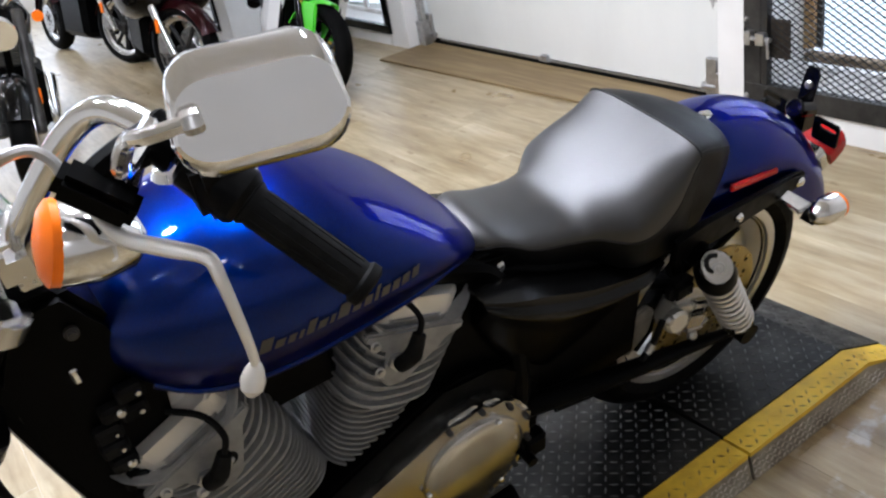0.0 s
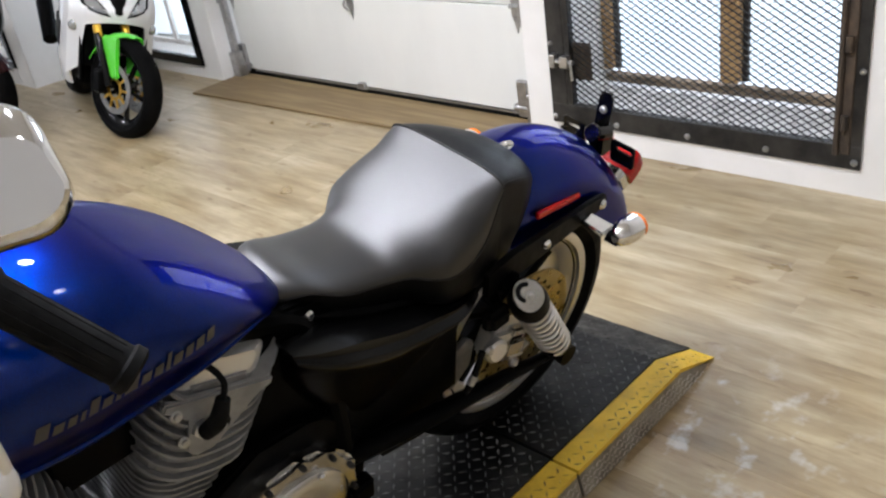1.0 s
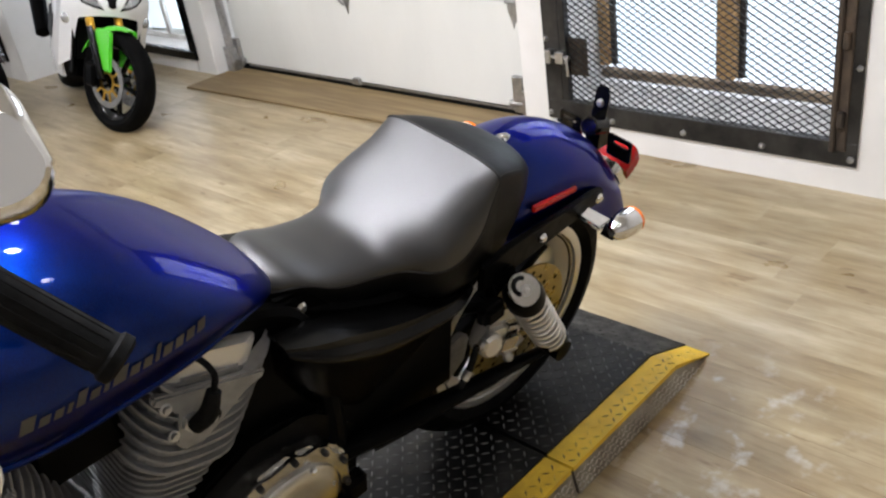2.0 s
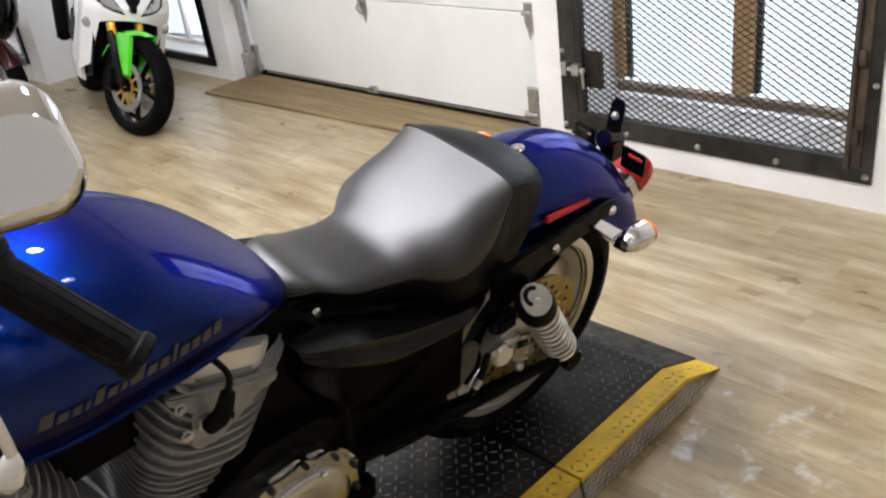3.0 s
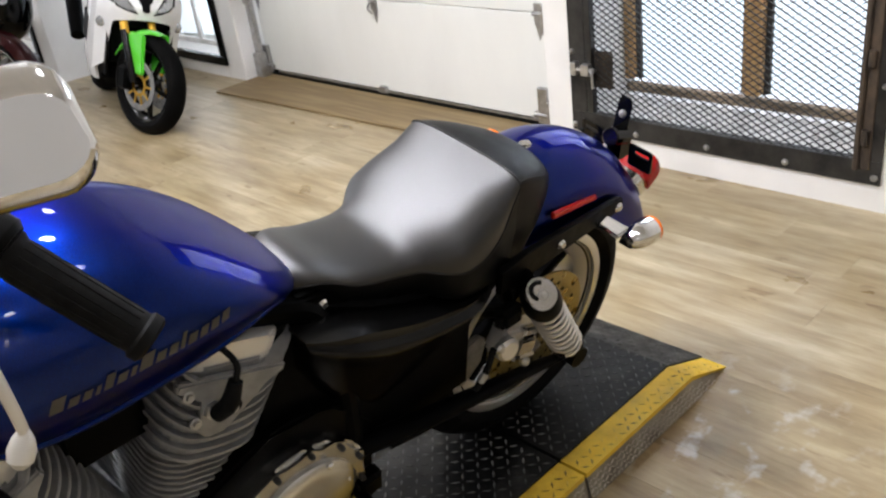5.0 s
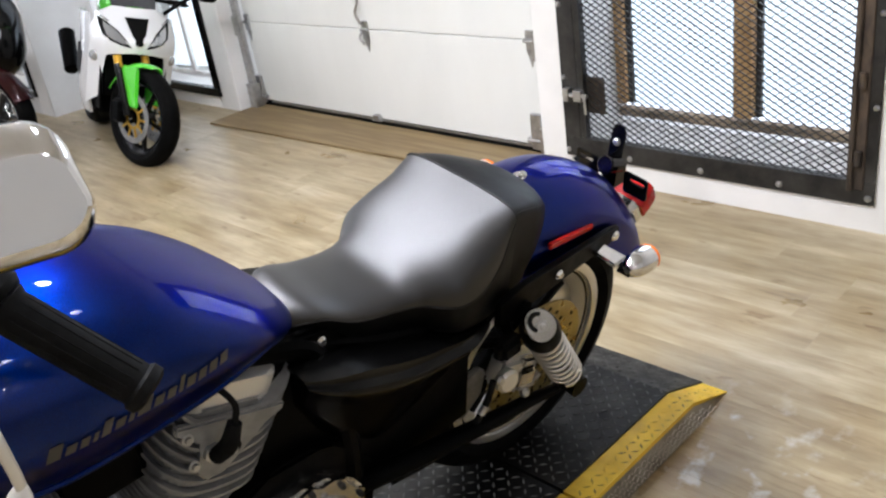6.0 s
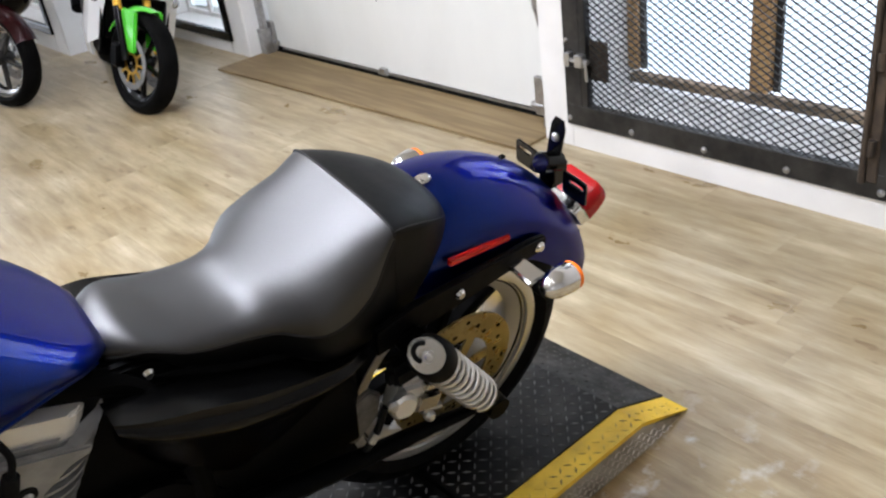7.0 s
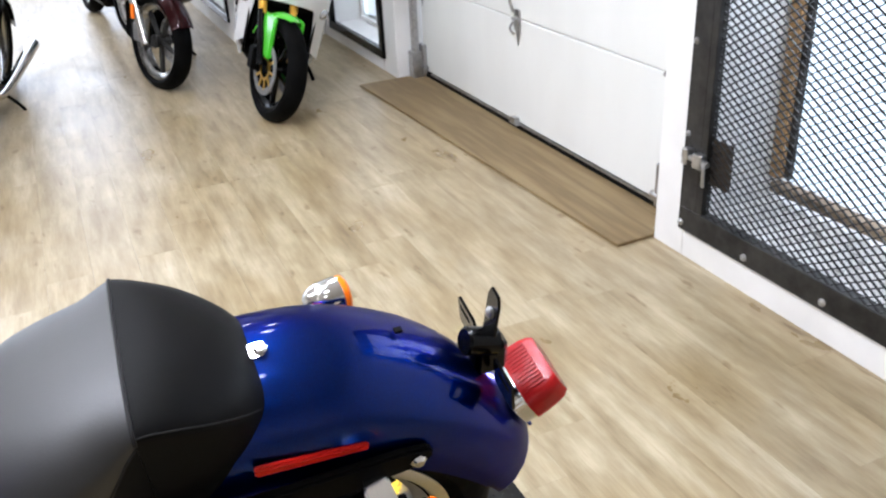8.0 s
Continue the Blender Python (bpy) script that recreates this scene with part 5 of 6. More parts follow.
    # primary cover: polished outer half on a black inner half
    def stadium(r1, r2, c1, c2, n=18):
        a = Vector((c2[0] - c1[0], c2[1] - c1[1]))
        base_a = math.atan2(a.y, a.x)
        pts = [(c1[0] + r1 * math.cos(base_a + math.pi / 2 + math.pi * k / n), c1[1] + r1 * math.sin(base_a + math.pi / 2 + math.pi * k / n)) for k in range(n + 1)]
        pts += [(c2[0] + r2 * math.cos(base_a - math.pi / 2 + math.pi * k / n), c2[1] + r2 * math.sin(base_a - math.pi / 2 + math.pi * k / n)) for k in range(n + 1)]
        return pts
    C1, C2 = (-0.935, 0.362), (-0.622, 0.460)
    m = Matrix(((1, 0, 0, 0), (0, 0, -1, -0.060), (0, 1, 0, 0), (0, 0, 0, 1)))
    inner = part("primary_case", slab(stadium(0.122, 0.162, C1, C2), m, 0.050, 0.006), SATIN_BLACK, t, "black inner primary case")
    m = Matrix(((1, 0, 0, 0), (0, 0, -1, -0.108), (0, 1, 0, 0), (0, 0, 0, 1)))
    prim = part("primary_cover", slab(stadium(0.100, 0.122, C1, C2), m, 0.030, 0.012), POLISHED, t, "polished aluminium primary cover")
    part("derby_cover", lathed((C2[0] + 0.005, -0.136, C2[1] - 0.005), (C2[0] + 0.005, -0.152, C2[1] - 0.005), [(0, 0.092), (0.4, 0.092), (0.8, 0.084), (1, 0.074)], 40), POLISHED, prim, "round polished clutch cover")
    part("primary_rib", tube([(-0.97, -0.140, 0.425), (-0.85, -0.145, 0.468), (-0.78, -0.142, 0.500)], [0.004, 0.012, 0.006], 10), POLISHED, prim)
    part("inspection_cover", lathed((-0.90, -0.136, 0.385), (-0.90, -0.148, 0.385), [(0, 0.040), (0.6, 0.040), (1, 0.032)], 28), POLISHED, prim)
    for x, z in stadium(0.092, 0.112, C1, C2, 6):
        p = Vector((x, -0.135, z))
        part("cover_bolt", lathed(p, p + Vector((0, -0.010, 0)), [(0, 0.0052), (0.6, 0.0052), (1, 0.0036)], 10), STEEL_DARK, prim)
    for k in range(3):
        a = radians(60 + 120 * k)
        cap_bolt(prim, (C2[0] + 0.005 + 0.088 * math.cos(a), -0.146, C2[1] - 0.005 + 0.088 * math.sin(a)), (0, -1, 0), 0.006, 0.005)
    peg = part("shift_peg", rodded((-0.52, -0.13, 0.40), (-0.52, -0.165, 0.40), 0.010, n=12), SATIN_BLACK, t)
    part("peg_joint", boxed((-0.522, -0.15, 0.385), (-0.478, -0.12, 0.43), 0.006), SATIN_BLACK, peg)
    part("side_stand", tube([(-0.93, -0.13, 0.22), (-0.95, -0.20, 0.14), (-0.96, -0.255, 0.083)], 0.012, 10), SATIN_BLACK, t, "black side stand")
    part("regulator", boxed((-1.13, -0.06, 0.36), (-1.07, 0.06, 0.52), 0.008), SATIN_BLACK, t)
    part("coil_cover", boxed((-1.105, -0.075, 0.80), (-1.035, 0.075, 0.945), 0.012), SATIN_BLACK, t)
    neck = [(-1.128, 0.965), (-1.130, 0.905), (-1.120, 0.84), (-1.100, 0.755), (-1.075, 0.66), (-0.99, 0.64), (-0.97, 0.86), (-1.00, 0.985), (-1.03, 1.045), (-1.09, 1.045)]
    nk = part("neck_cover", slab(neck, Matrix(((1, 0, 0, 0), (0, 0, -1, 0.078), (0, 1, 0, 0), (0, 0, 0, 1))), 0.156, 0.010), SATIN_BLACK, t, "black cover round the steering head")
    part("cover_plate", boxed((-1.060, -0.082, 0.926), (-1.051, -0.078, 0.948), 0.002), CHROME, nk, "small bright plate")
    part("hanging_cable", tube([(-1.150, -0.09, 0.945), (-1.166, -0.10, 0.90), (-1.168, -0.10, 0.84), (-1.160, -0.10, 0.76), (-1.150, -0.10, 0.60)], 0.0055, 8), RUBBER, nk)
    part("ignition_switch", lathed((-1.040, -0.078, 0.995), (-1.040, -0.090, 0.997), [(0, 0.0075), (0.6, 0.0075), (0.65, 0.005), (1, 0.0045)], 16), STEEL_DARK, t)
    for k, (x, z) in enumerate(((-1.048, 0.845), (-1.049, 0.818), (-1.047, 0.789), (-1.044, 0.751), (-1.014, 0.861), (-1.033, 0.872), (-1.037, 0.717), (-1.010, 0.890))):
        clip = part("wiring_clip", boxed((x - 0.022, -0.094, z - 0.012), (x + 0.010, -0.076, z + 0.010), 0.004), RUBBER, t)
        cap_bolt(clip, (x, -0.094, z), (0.2, -1, 0.4), 0.0032 + 0.0012 * (k % 3), 0.005)
    for s in (1,):
        part("exhaust_pipe", tube([(-1.03, 0.09, 0.72), (-1.12, 0.13, 0.60), (-1.08, 0.16, 0.40), (-0.85, 0.17, 0.30), (-0.45, 0.18, 0.28), (0.10, 0.18, 0.29)], [0.022, 0.022, 0.022, 0.024, 0.040, 0.042], 14), CHROME, t, "chrome exhaust pipe")
        part("air_cleaner", lathed((-0.82, 0.12, 0.70), (-0.82, 0.20, 0.70), [(0, 0.09), (0.6, 0.10), (0.9, 0.09), (1, 0.06)], 30), CHROME, t)

    # front end
    rake = Vector((-0.50, 0, -0.70)).normalized()
    for s in (-1, 1):
        top = Vector((-1.095, s * 0.078, 1.045))
        low = Vector((FRONT_X, s * 0.078, FRONT_Z))
        fk = part("fork_leg", rodded(top, top.lerp(low, 0.55), 0.0195, n=18), SATIN_BLACK, t, "black fork tube")
        part("fork_slider", rodded(top.lerp(low, 0.5), low, 0.026, n=18, bevel=0.004), SATIN_BLACK, fk)
        part("fork_cap", rodded(top - rake * 0.0, top - rake * 0.016, 0.022, n=6), CHROME, fk)
    for p0, nm in ((Vector((-1.100, 0, 1.030)), "upper_triple_clamp"), (Vector((-1.175, 0, 0.895)), "lower_triple_clamp")):
        m = Matrix.Translation(p0) @ (-rake).to_track_quat("Z", "Y").to_matrix().to_4x4() @ Euler((0, 0, radians(90))).to_matrix().to_4x4()
        part(nm, slab(rounded(0.060, 0.205, 0.028), m if abs((m.to_3x3() @ Vector((0, 1, 0))).y) > 0.5 else m @ Euler((0, 0, radians(90))).to_matrix().to_4x4(), 0.026, 0.006), POLISHED, t, "polished triple clamp")
    part("headlight", lathed((-1.13, 0, 0.975), (-1.29, 0, 0.945), [(0, 0.02), (0.1, 0.05), (0.5, 0.082), (0.92, 0.088), (1, 0.084)], 32), CHROME, t, "chrome headlight shell")
    part("speedometer", lathed((-1.075, 0.0, 1.062), (-1.10, 0.0, 1.125), [(0, 0.03), (0.3, 0.052), (0.9, 0.056), (1, 0.05)], 28), CHROME, t, "chrome speedometer shell")
    rings = []
    for k in range(19):
        a = radians(-10 + 150 * k / 18)
        rr = 0.315
        c = Vector((FRONT_X + rr * math.cos(a), 0, FRONT_Z + rr * math.sin(a)))
        d = Vector((math.cos(a), 0, math.sin(a)))
        rings.append([c + Vector((0, y, 0)) - d * (0.022 * (abs(y) / 0.062) ** 2.2) for y in frange(-0.062, 0.062, 9)] + [c + Vector((0, y * 0.95, 0)) - d * (0.022 * (abs(y) / 0.062) ** 2.2 + 0.003) for y in frange(0.062, -0.062, 9)])
    part("front_fender", lofted(rings), BLUE, t, "deep blue front fender", 50)

    # handlebar with the left and right controls, set back as one group in its clamp
    fixed = set(t.children_recursive)
    group = pose(-0.9246, -0.2759, 1.2245, -1.09, -0.95, -1.94) @ Matrix.Scale(0.927, 4) @ Matrix.Translation((0.9067, 0.259, -1.2171))
    head, turned = Vector((-1.08, 0, 0)), Matrix.Rotation(radians(16), 4, "Z")
    mirrored = Matrix.Translation(head) @ turned @ Matrix.Diagonal((1, -1, 1, 1)) @ turned.inverted() @ Matrix.Translation(-head)
    left = [(-1.05, -0.02, 1.085), (-1.035, -0.050, 1.125), (-1.005, -0.068, 1.170), (-0.965, -0.082, 1.215), (-0.930, -0.112, 1.243), (-0.902, -0.165, 1.238), (-0.880, -0.222, 1.215), (-0.866, -0.246, 1.200)]
    bar = part("handlebar", tube([mirrored @ Vector(p) for p in left[::-1]] + left, 0.0127, 14, 6), CHROME, t, "chrome pulled-back handlebar")
    part("riser", boxed((-1.075, -0.055, 1.045), (-1.03, 0.055, 1.105), 0.012, None, 2), POLISHED, bar, "polished handlebar riser")
    for s, right in ((-1, False), (-1, True)):
        before = set(t.children_recursive)
        g0, g1 = Vector((-0.866, s * 0.246, 1.200)), Vector((-0.806, s * 0.321, 1.125))
        ax = (g1 - g0).normalized()
        grip = part("grip", lathed(g0, g1 + ax * 0.006, [(0, 0.0185), (0.05, 0.0205), (0.09, 0.0175), (0.5, 0.0172), (0.90, 0.0172), (0.92, 0.0200), (0.98, 0.0200), (1, 0.0165)], 24), RUBBER, t, "black ribbed rubber grip")
        for k in range(14):
            a = 2 * math.pi * k / 14
            x = ax.orthogonal().normalized()
            y = ax.cross(x)
            o = 0.0172 * (math.cos(a) * x + math.sin(a) * y)
            part("grip_rib", rodded(g0 + ax * 0.014 + o, g1 - ax * 0.012 + o, 0.0007, n=5), RUBBER, grip)
        # switch housing and lever perch
        hs = part("switch_housing", lathed(g0 - ax * 0.055, g0 + ax * 0.004, [(0, 0.018), (0.08, 0.024), (0.9, 0.026), (1, 0.022)], 18), PLASTIC, t, "black switch housing")
        c = g0 - ax * 0.030
        part("switch_box", boxed((c.x - 0.020, c.y - 0.024, c.z - 0.030), (c.x + 0.022, c.y + 0.022, c.z + 0.026), 0.008, None, 2), PLASTIC, hs)
        part("switch_button", boxed((c.x - 0.008, c.y + s * 0.022 - 0.004, c.z - 0.006), (c.x + 0.012, c.y + s * 0.022 + 0.006, c.z + 0.006), 0.002), ZINC, hs, "pale switch button")
        p0 = g0 - ax * 0.082
        perch = part("lever_perch", rodded(g0 - ax * 0.095, g0 - ax * 0.060, 0.021, n=16, bevel=0.003), SATIN_BLACK, t, "black lever perch")
        piv = Vector((-0.972, s * 0.200, 1.232))
        part("perch_arm", tube([p0, p0.lerp(piv, 0.5) + Vector((0, 0, 0.004)), piv], [0.018, 0.016, 0.016], 10), SATIN_BLACK, perch)
        block = Matrix.Translation((-0.966, s * 0.214, 1.234)) @ axis_matrix(Vector((-0.980, s * 0.205, 1.250)), Vector((-0.945, s * 0.226, 1.216))).to_3x3().to_4x4()
        part("perch_cover", boxed((-0.016, -0.014, -0.032), (0.016, 0.014, 0.032), 0.006, block, 2), SATIN_BLACK, perch)
        lever = part("lever", tube([(-0.980, s * 0.190, 1.240), (-0.972, s * 0.206, 1.214), (-0.962, s * 0.234, 1.200), (-0.935, s * 0.250, 1.1855), (-0.9126, s * 0.2658, 1.1750), (-0.9095, s * 0.279, 1.158), (-0.9088, s * 0.2983, 1.0996), (-0.9100, s * 0.302, 1.068)], [0.006, 0.007, 0.0088, 0.0095, 0.0080, 0.0068, 0.0056, 0.0054], 12, flat=0.7), LEVER_ALLOY, t, "satin alloy lever with a ball end")
        part("lever_ball", lathed((-0.9090, s * 0.300, 1.076), (-0.9240, s * 0.311, 1.052), [(0, 0.005), (0.2, 0.0085), (0.5, 0.0112), (0.8, 0.0100), (1, 0.004)], 16), LEVER_ALLOY, lever)
        # mirror on a chrome stem
        mc = Vector((-0.866, s * 0.366, 1.352))
        ez = Vector((-0.17, s * -0.905 if s < 0 else 0.905, 0.39))
        ez.y = s * 0.905
        ez.normalize()
        ex = Vector((0.985, s * 0.19, -0.02))
        ex = (ex - ez * ex.dot(ez)).normalized()
        ey = ez.cross(ex) if s < 0 else ex.cross(ez)
        mm = Matrix((ex, ey, ez)).transposed().to_4x4()
        mm.translation = mc
        outline = [(x * (1.0 if y < 0 else 0.93), y) for x, y in rounded(0.112, 0.078, 0.026, 6)]

        def shell_ring(h, sx, lo, hi):
            return [mm @ Vector((x * sx, y * ((hi / 0.047) if y > 0 else (lo / 0.047)), h)) for x, y in outline]
        rings = [shell_ring(-0.012, 0.97, 0.046, 0.046), shell_ring(-0.008, 1.0, 0.047, 0.047), shell_ring(0.0, 1.0, 0.046, 0.046), shell_ring(0.005, 0.985, 0.042, 0.041), shell_ring(0.011, 0.960, 0.036, 0.032), shell_ring(0.0135, 0.915, 0.032, 0.027)]
        mr = part("mirror", lofted(rings), CHROME, t, "chrome mirror, its smooth back with bevelled edges", 22)
        part("mirror_glass", slab([(x * 0.93, y * 0.93) for x, y in outline], mm @ Matrix.Translation((0, 0, -0.014)), 0.0018), MIRROR, mr, "mirror glass")
        part("mirror_stem", tube([p0 + Vector((0, 0, 0.012)), (-0.948, s * 0.300, 1.300), (-0.944, s * 0.352, 1.350), (-0.934, s * 0.3745, 1.3625), (-0.911, s * 0.379, 1.3640)], [0.009, 0.007, 0.0055, 0.0052, 0.0052], 10), CHROME, mr)
        part("stem_nut", lathed((-0.915, s * 0.378, 1.3635), (-0.903, s * 0.380, 1.3640), [(0, 0.0066), (0.2, 0.0078), (0.8, 0.0078), (1, 0.0060)], 6), CHROME, mr, "small chrome stem nut")
        # front turn signal
        fs = part("turn_signal", lathed((-0.945, s * 0.178, 1.150), (-1.012, s * 0.172, 1.178), [(0, 0.012), (0.12, 0.024), (0.5, 0.035), (0.95, 0.038), (1, 0.036)], 26), CHROME, t, "chrome bullet front turn signal")
        part("amber_lens", lathed((-1.008, s * 0.1725, 1.176), (-1.026, s * 0.171, 1.184), [(0, 0.0375), (0.5, 0.0375), (0.8, 0.029), (1, 0.011)], 22), AMBER, fs, "amber lens")
        part("signal_stem", rodded((-0.965, s * 0.176, 1.165), (-0.925, s * 0.150, 1.205), 0.008, n=10), CHROME, fs)
        part("throttle_cable" if right else "clutch_cable", tube([piv + Vector((-0.010, 0.004, 0.006)), (-0.985, s * 0.185, 1.257), (-0.997, s * 0.179, 1.269), (-1.018, s * 0.179, 1.270), (-1.050, s * 0.165, 1.250), (-1.090, s * 0.120, 1.180), (-1.12, s * 0.06, 1.08), (-1.09, s * 0.02, 1.00)], 0.0048, 8), ZINC, t, "grey braided cable")
        for ob in set(t.children_recursive) - before if right else ():
            ob.data.transform(mirrored)
            ob.data.flip_normals()
    for ob in set(t.children_recursive) - fixed:
        ob.data.transform(group)
    part("brake_cable", tube([(-1.13, -0.08, 1.05), (-1.19, -0.10, 0.90), (-1.20, -0.11, 0.74), (-1.165, -0.12, 0.60), (-1.13, -0.12, 0.45)], 0.006, 8), RUBBER, t)
    return t


cruiser()

# ---------------------------------------------------------------- other motorcycles in the row
def heading(x, y, turn, lean, size=0.88):
    """At the front tyre's contact, the tail turned from +y by that angle."""
    return Matrix.Translation((x, y, 0)) @ Euler((0, 0, radians(turn))).to_matrix().to_4x4() @ Euler((radians(lean), 0, 0)).to_matrix().to_4x4() @ Matrix.Scale(size, 4)


def sport_bike(m):
    """Local x runs to the tail from the front contact, y to its right side."""
    t = thing("sport_motorcycle", "white and lime green sport motorcycle with gold fork tubes", "motorcycle", m)
    wheel(t, (0, 0, 0.30), 0.30, 0.120, 0.222, 5, GLOSS_BLACK, GLOSS_BLACK, -0.075, 0.150, ZINC, "front_wheel")
    part("green_rim_stripe", ring_band(bmesh.new(), (0, 0, 0.30), [(-0.043, 0.228), (-0.0445, 0.228), (-0.0445, 0.233), (-0.043, 0.233)]), GREEN, t)
    for s in (-1, 1):
        part("brake_disc", ring_band(bmesh.new(), (0, s * 0.0785, 0.30), [(-0.0025, 0.150), (0.0025, 0.150), (0.0025, 0.112), (-0.0025, 0.112)], 36), CAST_GREY, t, "grey brake disc")
        spider = ring_band(bmesh.new(), (0, s * 0.079, 0.30), [(-0.003, 0.066), (0.003, 0.066), (0.003, 0.050), (-0.003, 0.050)], 24)
        for k in range(10):
            turn = Matrix.Translation((0, s * 0.079, 0.30)) @ Matrix.Rotation(2 * math.pi * k / 10, 4, "Y")
            box(spider, (0.060, -0.003, -0.007), (0.118, 0.003, 0.007), 0.0, turn)
        part("disc_carrier", spider, GOLD, t, "gold disc carrier with ten arms")
    wheel(t, (1.40, 0, 0.315), 0.315, 0.180, 0.222, 5, GLOSS_BLACK, GLOSS_BLACK, 0.09, 0.11, ZINC, "rear_wheel")
    for s in (-1, 1):
        fk = part("fork_leg", rodded((0.02, s * 0.100, 0.31), (0.135, s * 0.097, 0.60), 0.024, n=14), GLOSS_BLACK, t, "black fork slider")
        part("gold_tube", rodded((0.12, s * 0.095, 0.56), (0.150, s * 0.095, 0.645), 0.024, n=14), GOLD, fk, "gold upper fork tube")
        part("caliper", boxed((0.06, s * 0.105 - 0.03, 0.26), (0.14, s * 0.105 + 0.03, 0.40), 0.014), SATIN_BLACK, fk)
        # green fork shields of the fender
        part("fender_side", boxed((-0.075, s * 0.082 - 0.012, 0.36), (0.075, s * 0.082 + 0.012, 0.60), 0.010, Matrix.Translation((0.03, 0, 0)), 2), GREEN, t, "lime green fender side")
    rings = []
    for k in range(15):
        a = radians(30 + 78 * k / 14)
        c, d = Vector((0.325 * math.cos(a), 0, 0.30 + 0.325 * math.sin(a))), Vector((math.cos(a), 0, math.sin(a)))
        w = 0.085 * min(1, 0.35 + (14 - k) / 7) if k > 8 else 0.085
        ys = frange(-w, w, 9)
        rings.append([c + Vector((0, y, 0)) - d * 0.05 * abs(y / 0.085) ** 2.4 for y in ys] + [c + Vector((0, y * 0.94, 0)) - d * (0.05 * abs(y / 0.085) ** 2.4 + 0.004) for y in ys[::-1]])
    part("front_fender", lofted(rings), GREEN, t, "lime green front fender", 50)
    # fairing: one shell over the whole front, cut in an arch above the wheel
    def shell_x(v, z):
        """How far back the shell lies at that place of its front view."""
        return 0.085 + 3.0 * v * v + 0.80 * max(0, z - 0.74) + 0.30 * max(0, 0.70 - z)

    def shell_top(v):
        return 0.920 - 0.6 * max(0, abs(v) - 0.13) - 6.0 * max(0, abs(v) - 0.20) ** 1.5

    def shell_low(v):
        q = min(1, max(0, (abs(v) - 0.168) / 0.030))
        return 0.662 - 0.9 * v * v - 0.26 * q * q * (3 - 2 * q) - 0.6 * max(0, abs(v) - 0.2)
    front, back = [], []
    for v in frange(-0.252, 0.252, 57):
        zs = [shell_low(v) + (shell_top(v) - shell_low(v)) * k / 17 for k in range(18)]
        front.append([(shell_x(v, z), v, z) for z in zs])
        back.append([(shell_x(v, z) + 0.014, v * 0.985, z) for z in zs])
    nose = part("nose_fairing", lofted([f + b[::-1] for f, b in zip(front, back)]), WHITE_PAINT, t, "pearl white nose fairing", 50)

    def inlay(name, outline, mat, lab, proud):
        outline = [(v, z - 0.028) for v, z in outline]
        bm = bmesh.new()
        c = sum((Vector((0, v, z)) for v, z in outline), Vector()) / len(outline)
        rings = []
        for q in (1.0, 1.0, 0.75, 0.5, 0.25):
            ring = []
            for v, z in outline:
                p = c + (Vector((0, v, z)) - c) * q
                p.x = shell_x(p.y, p.z) - (proud if rings else -0.004)
                ring.append(p)
            rings.append(ring)
        loft(bm, rings)
        return part(name, bm, mat, nose, lab, 40)
    for s in (-1, 1):
        lamp = [(0.043, 0.722), (0.070, 0.765), (0.108, 0.812), (0.160, 0.852), (0.208, 0.884), (0.206, 0.840), (0.190, 0.782), (0.155, 0.752), (0.100, 0.732)]
        inlay("headlight", [(s * v, z) for v, z in lamp], PLASTIC, "dark headlight housing", 0.003)
        inlay("headlight_glass", [(s * (0.125 + (v - 0.125) * 0.72), 0.785 + (z - 0.785) * 0.72) for v, z in lamp], HEADLAMP, "clear headlight glass", 0.006)
        inlay("brow_strip", [(s * v, z) for v, z in ((0.150, 0.862), (0.205, 0.900), (0.214, 0.902), (0.212, 0.888), (0.160, 0.856))], HEADLAMP, "", 0.004)
    inlay("air_intake", [(-0.070, 0.893), (0.0, 0.893), (0.070, 0.893), (0.046, 0.820), (0.020, 0.742), (0.0, 0.735), (-0.020, 0.742), (-0.046, 0.820)], PLASTIC, "black central air intake", 0.008)

    def cheek(s):
        rows = []
        for k in range(17):
            z = 0.24 + 0.62 * k / 16
            xf = shell_x(0.252, max(z, 0.33)) - 0.004 + 0.5 * max(0, 0.36 - z)
            line = [(xf, 0.249), (xf + 0.06, 0.262), (xf + 0.18, 0.268), (xf + 0.30, 0.258), (0.80 - 0.20 * abs(z - 0.55), 0.215)]
            rows.append([(x, s * (v - 0.25 * max(0, 0.40 - z)), z) for x, v in line] + [(x + 0.004, s * (v - 0.014 - 0.25 * max(0, 0.40 - z)), z) for x, v in line[::-1]])
        return lofted(rows)
    for s in (-1, 1):
        fl = part("side_fairing", cheek(s), WHITE_PAINT, t, "pearl white side fairing", 45)
        part("fairing_vent", slab([(0.44, 0.62), (0.60, 0.66), (0.64, 0.50), (0.50, 0.46)], Matrix(((1, 0, 0, 0), (0, 0, -1, s * 0.258 + 0.012), (0, 1, 0, 0), (0, 0, 0, 1))), 0.024, 0.004), PLASTIC, fl)
        x = shell_x(0.222, 0.62)
        part("marker_lamp", lathed((x + 0.02, s * 0.220, 0.620), (x - 0.012, s * 0.228, 0.620), [(0, 0.034), (0.6, 0.032), (0.85, 0.024), (1, 0.010)], 14), HEADLAMP, fl, "clear marker lamp")
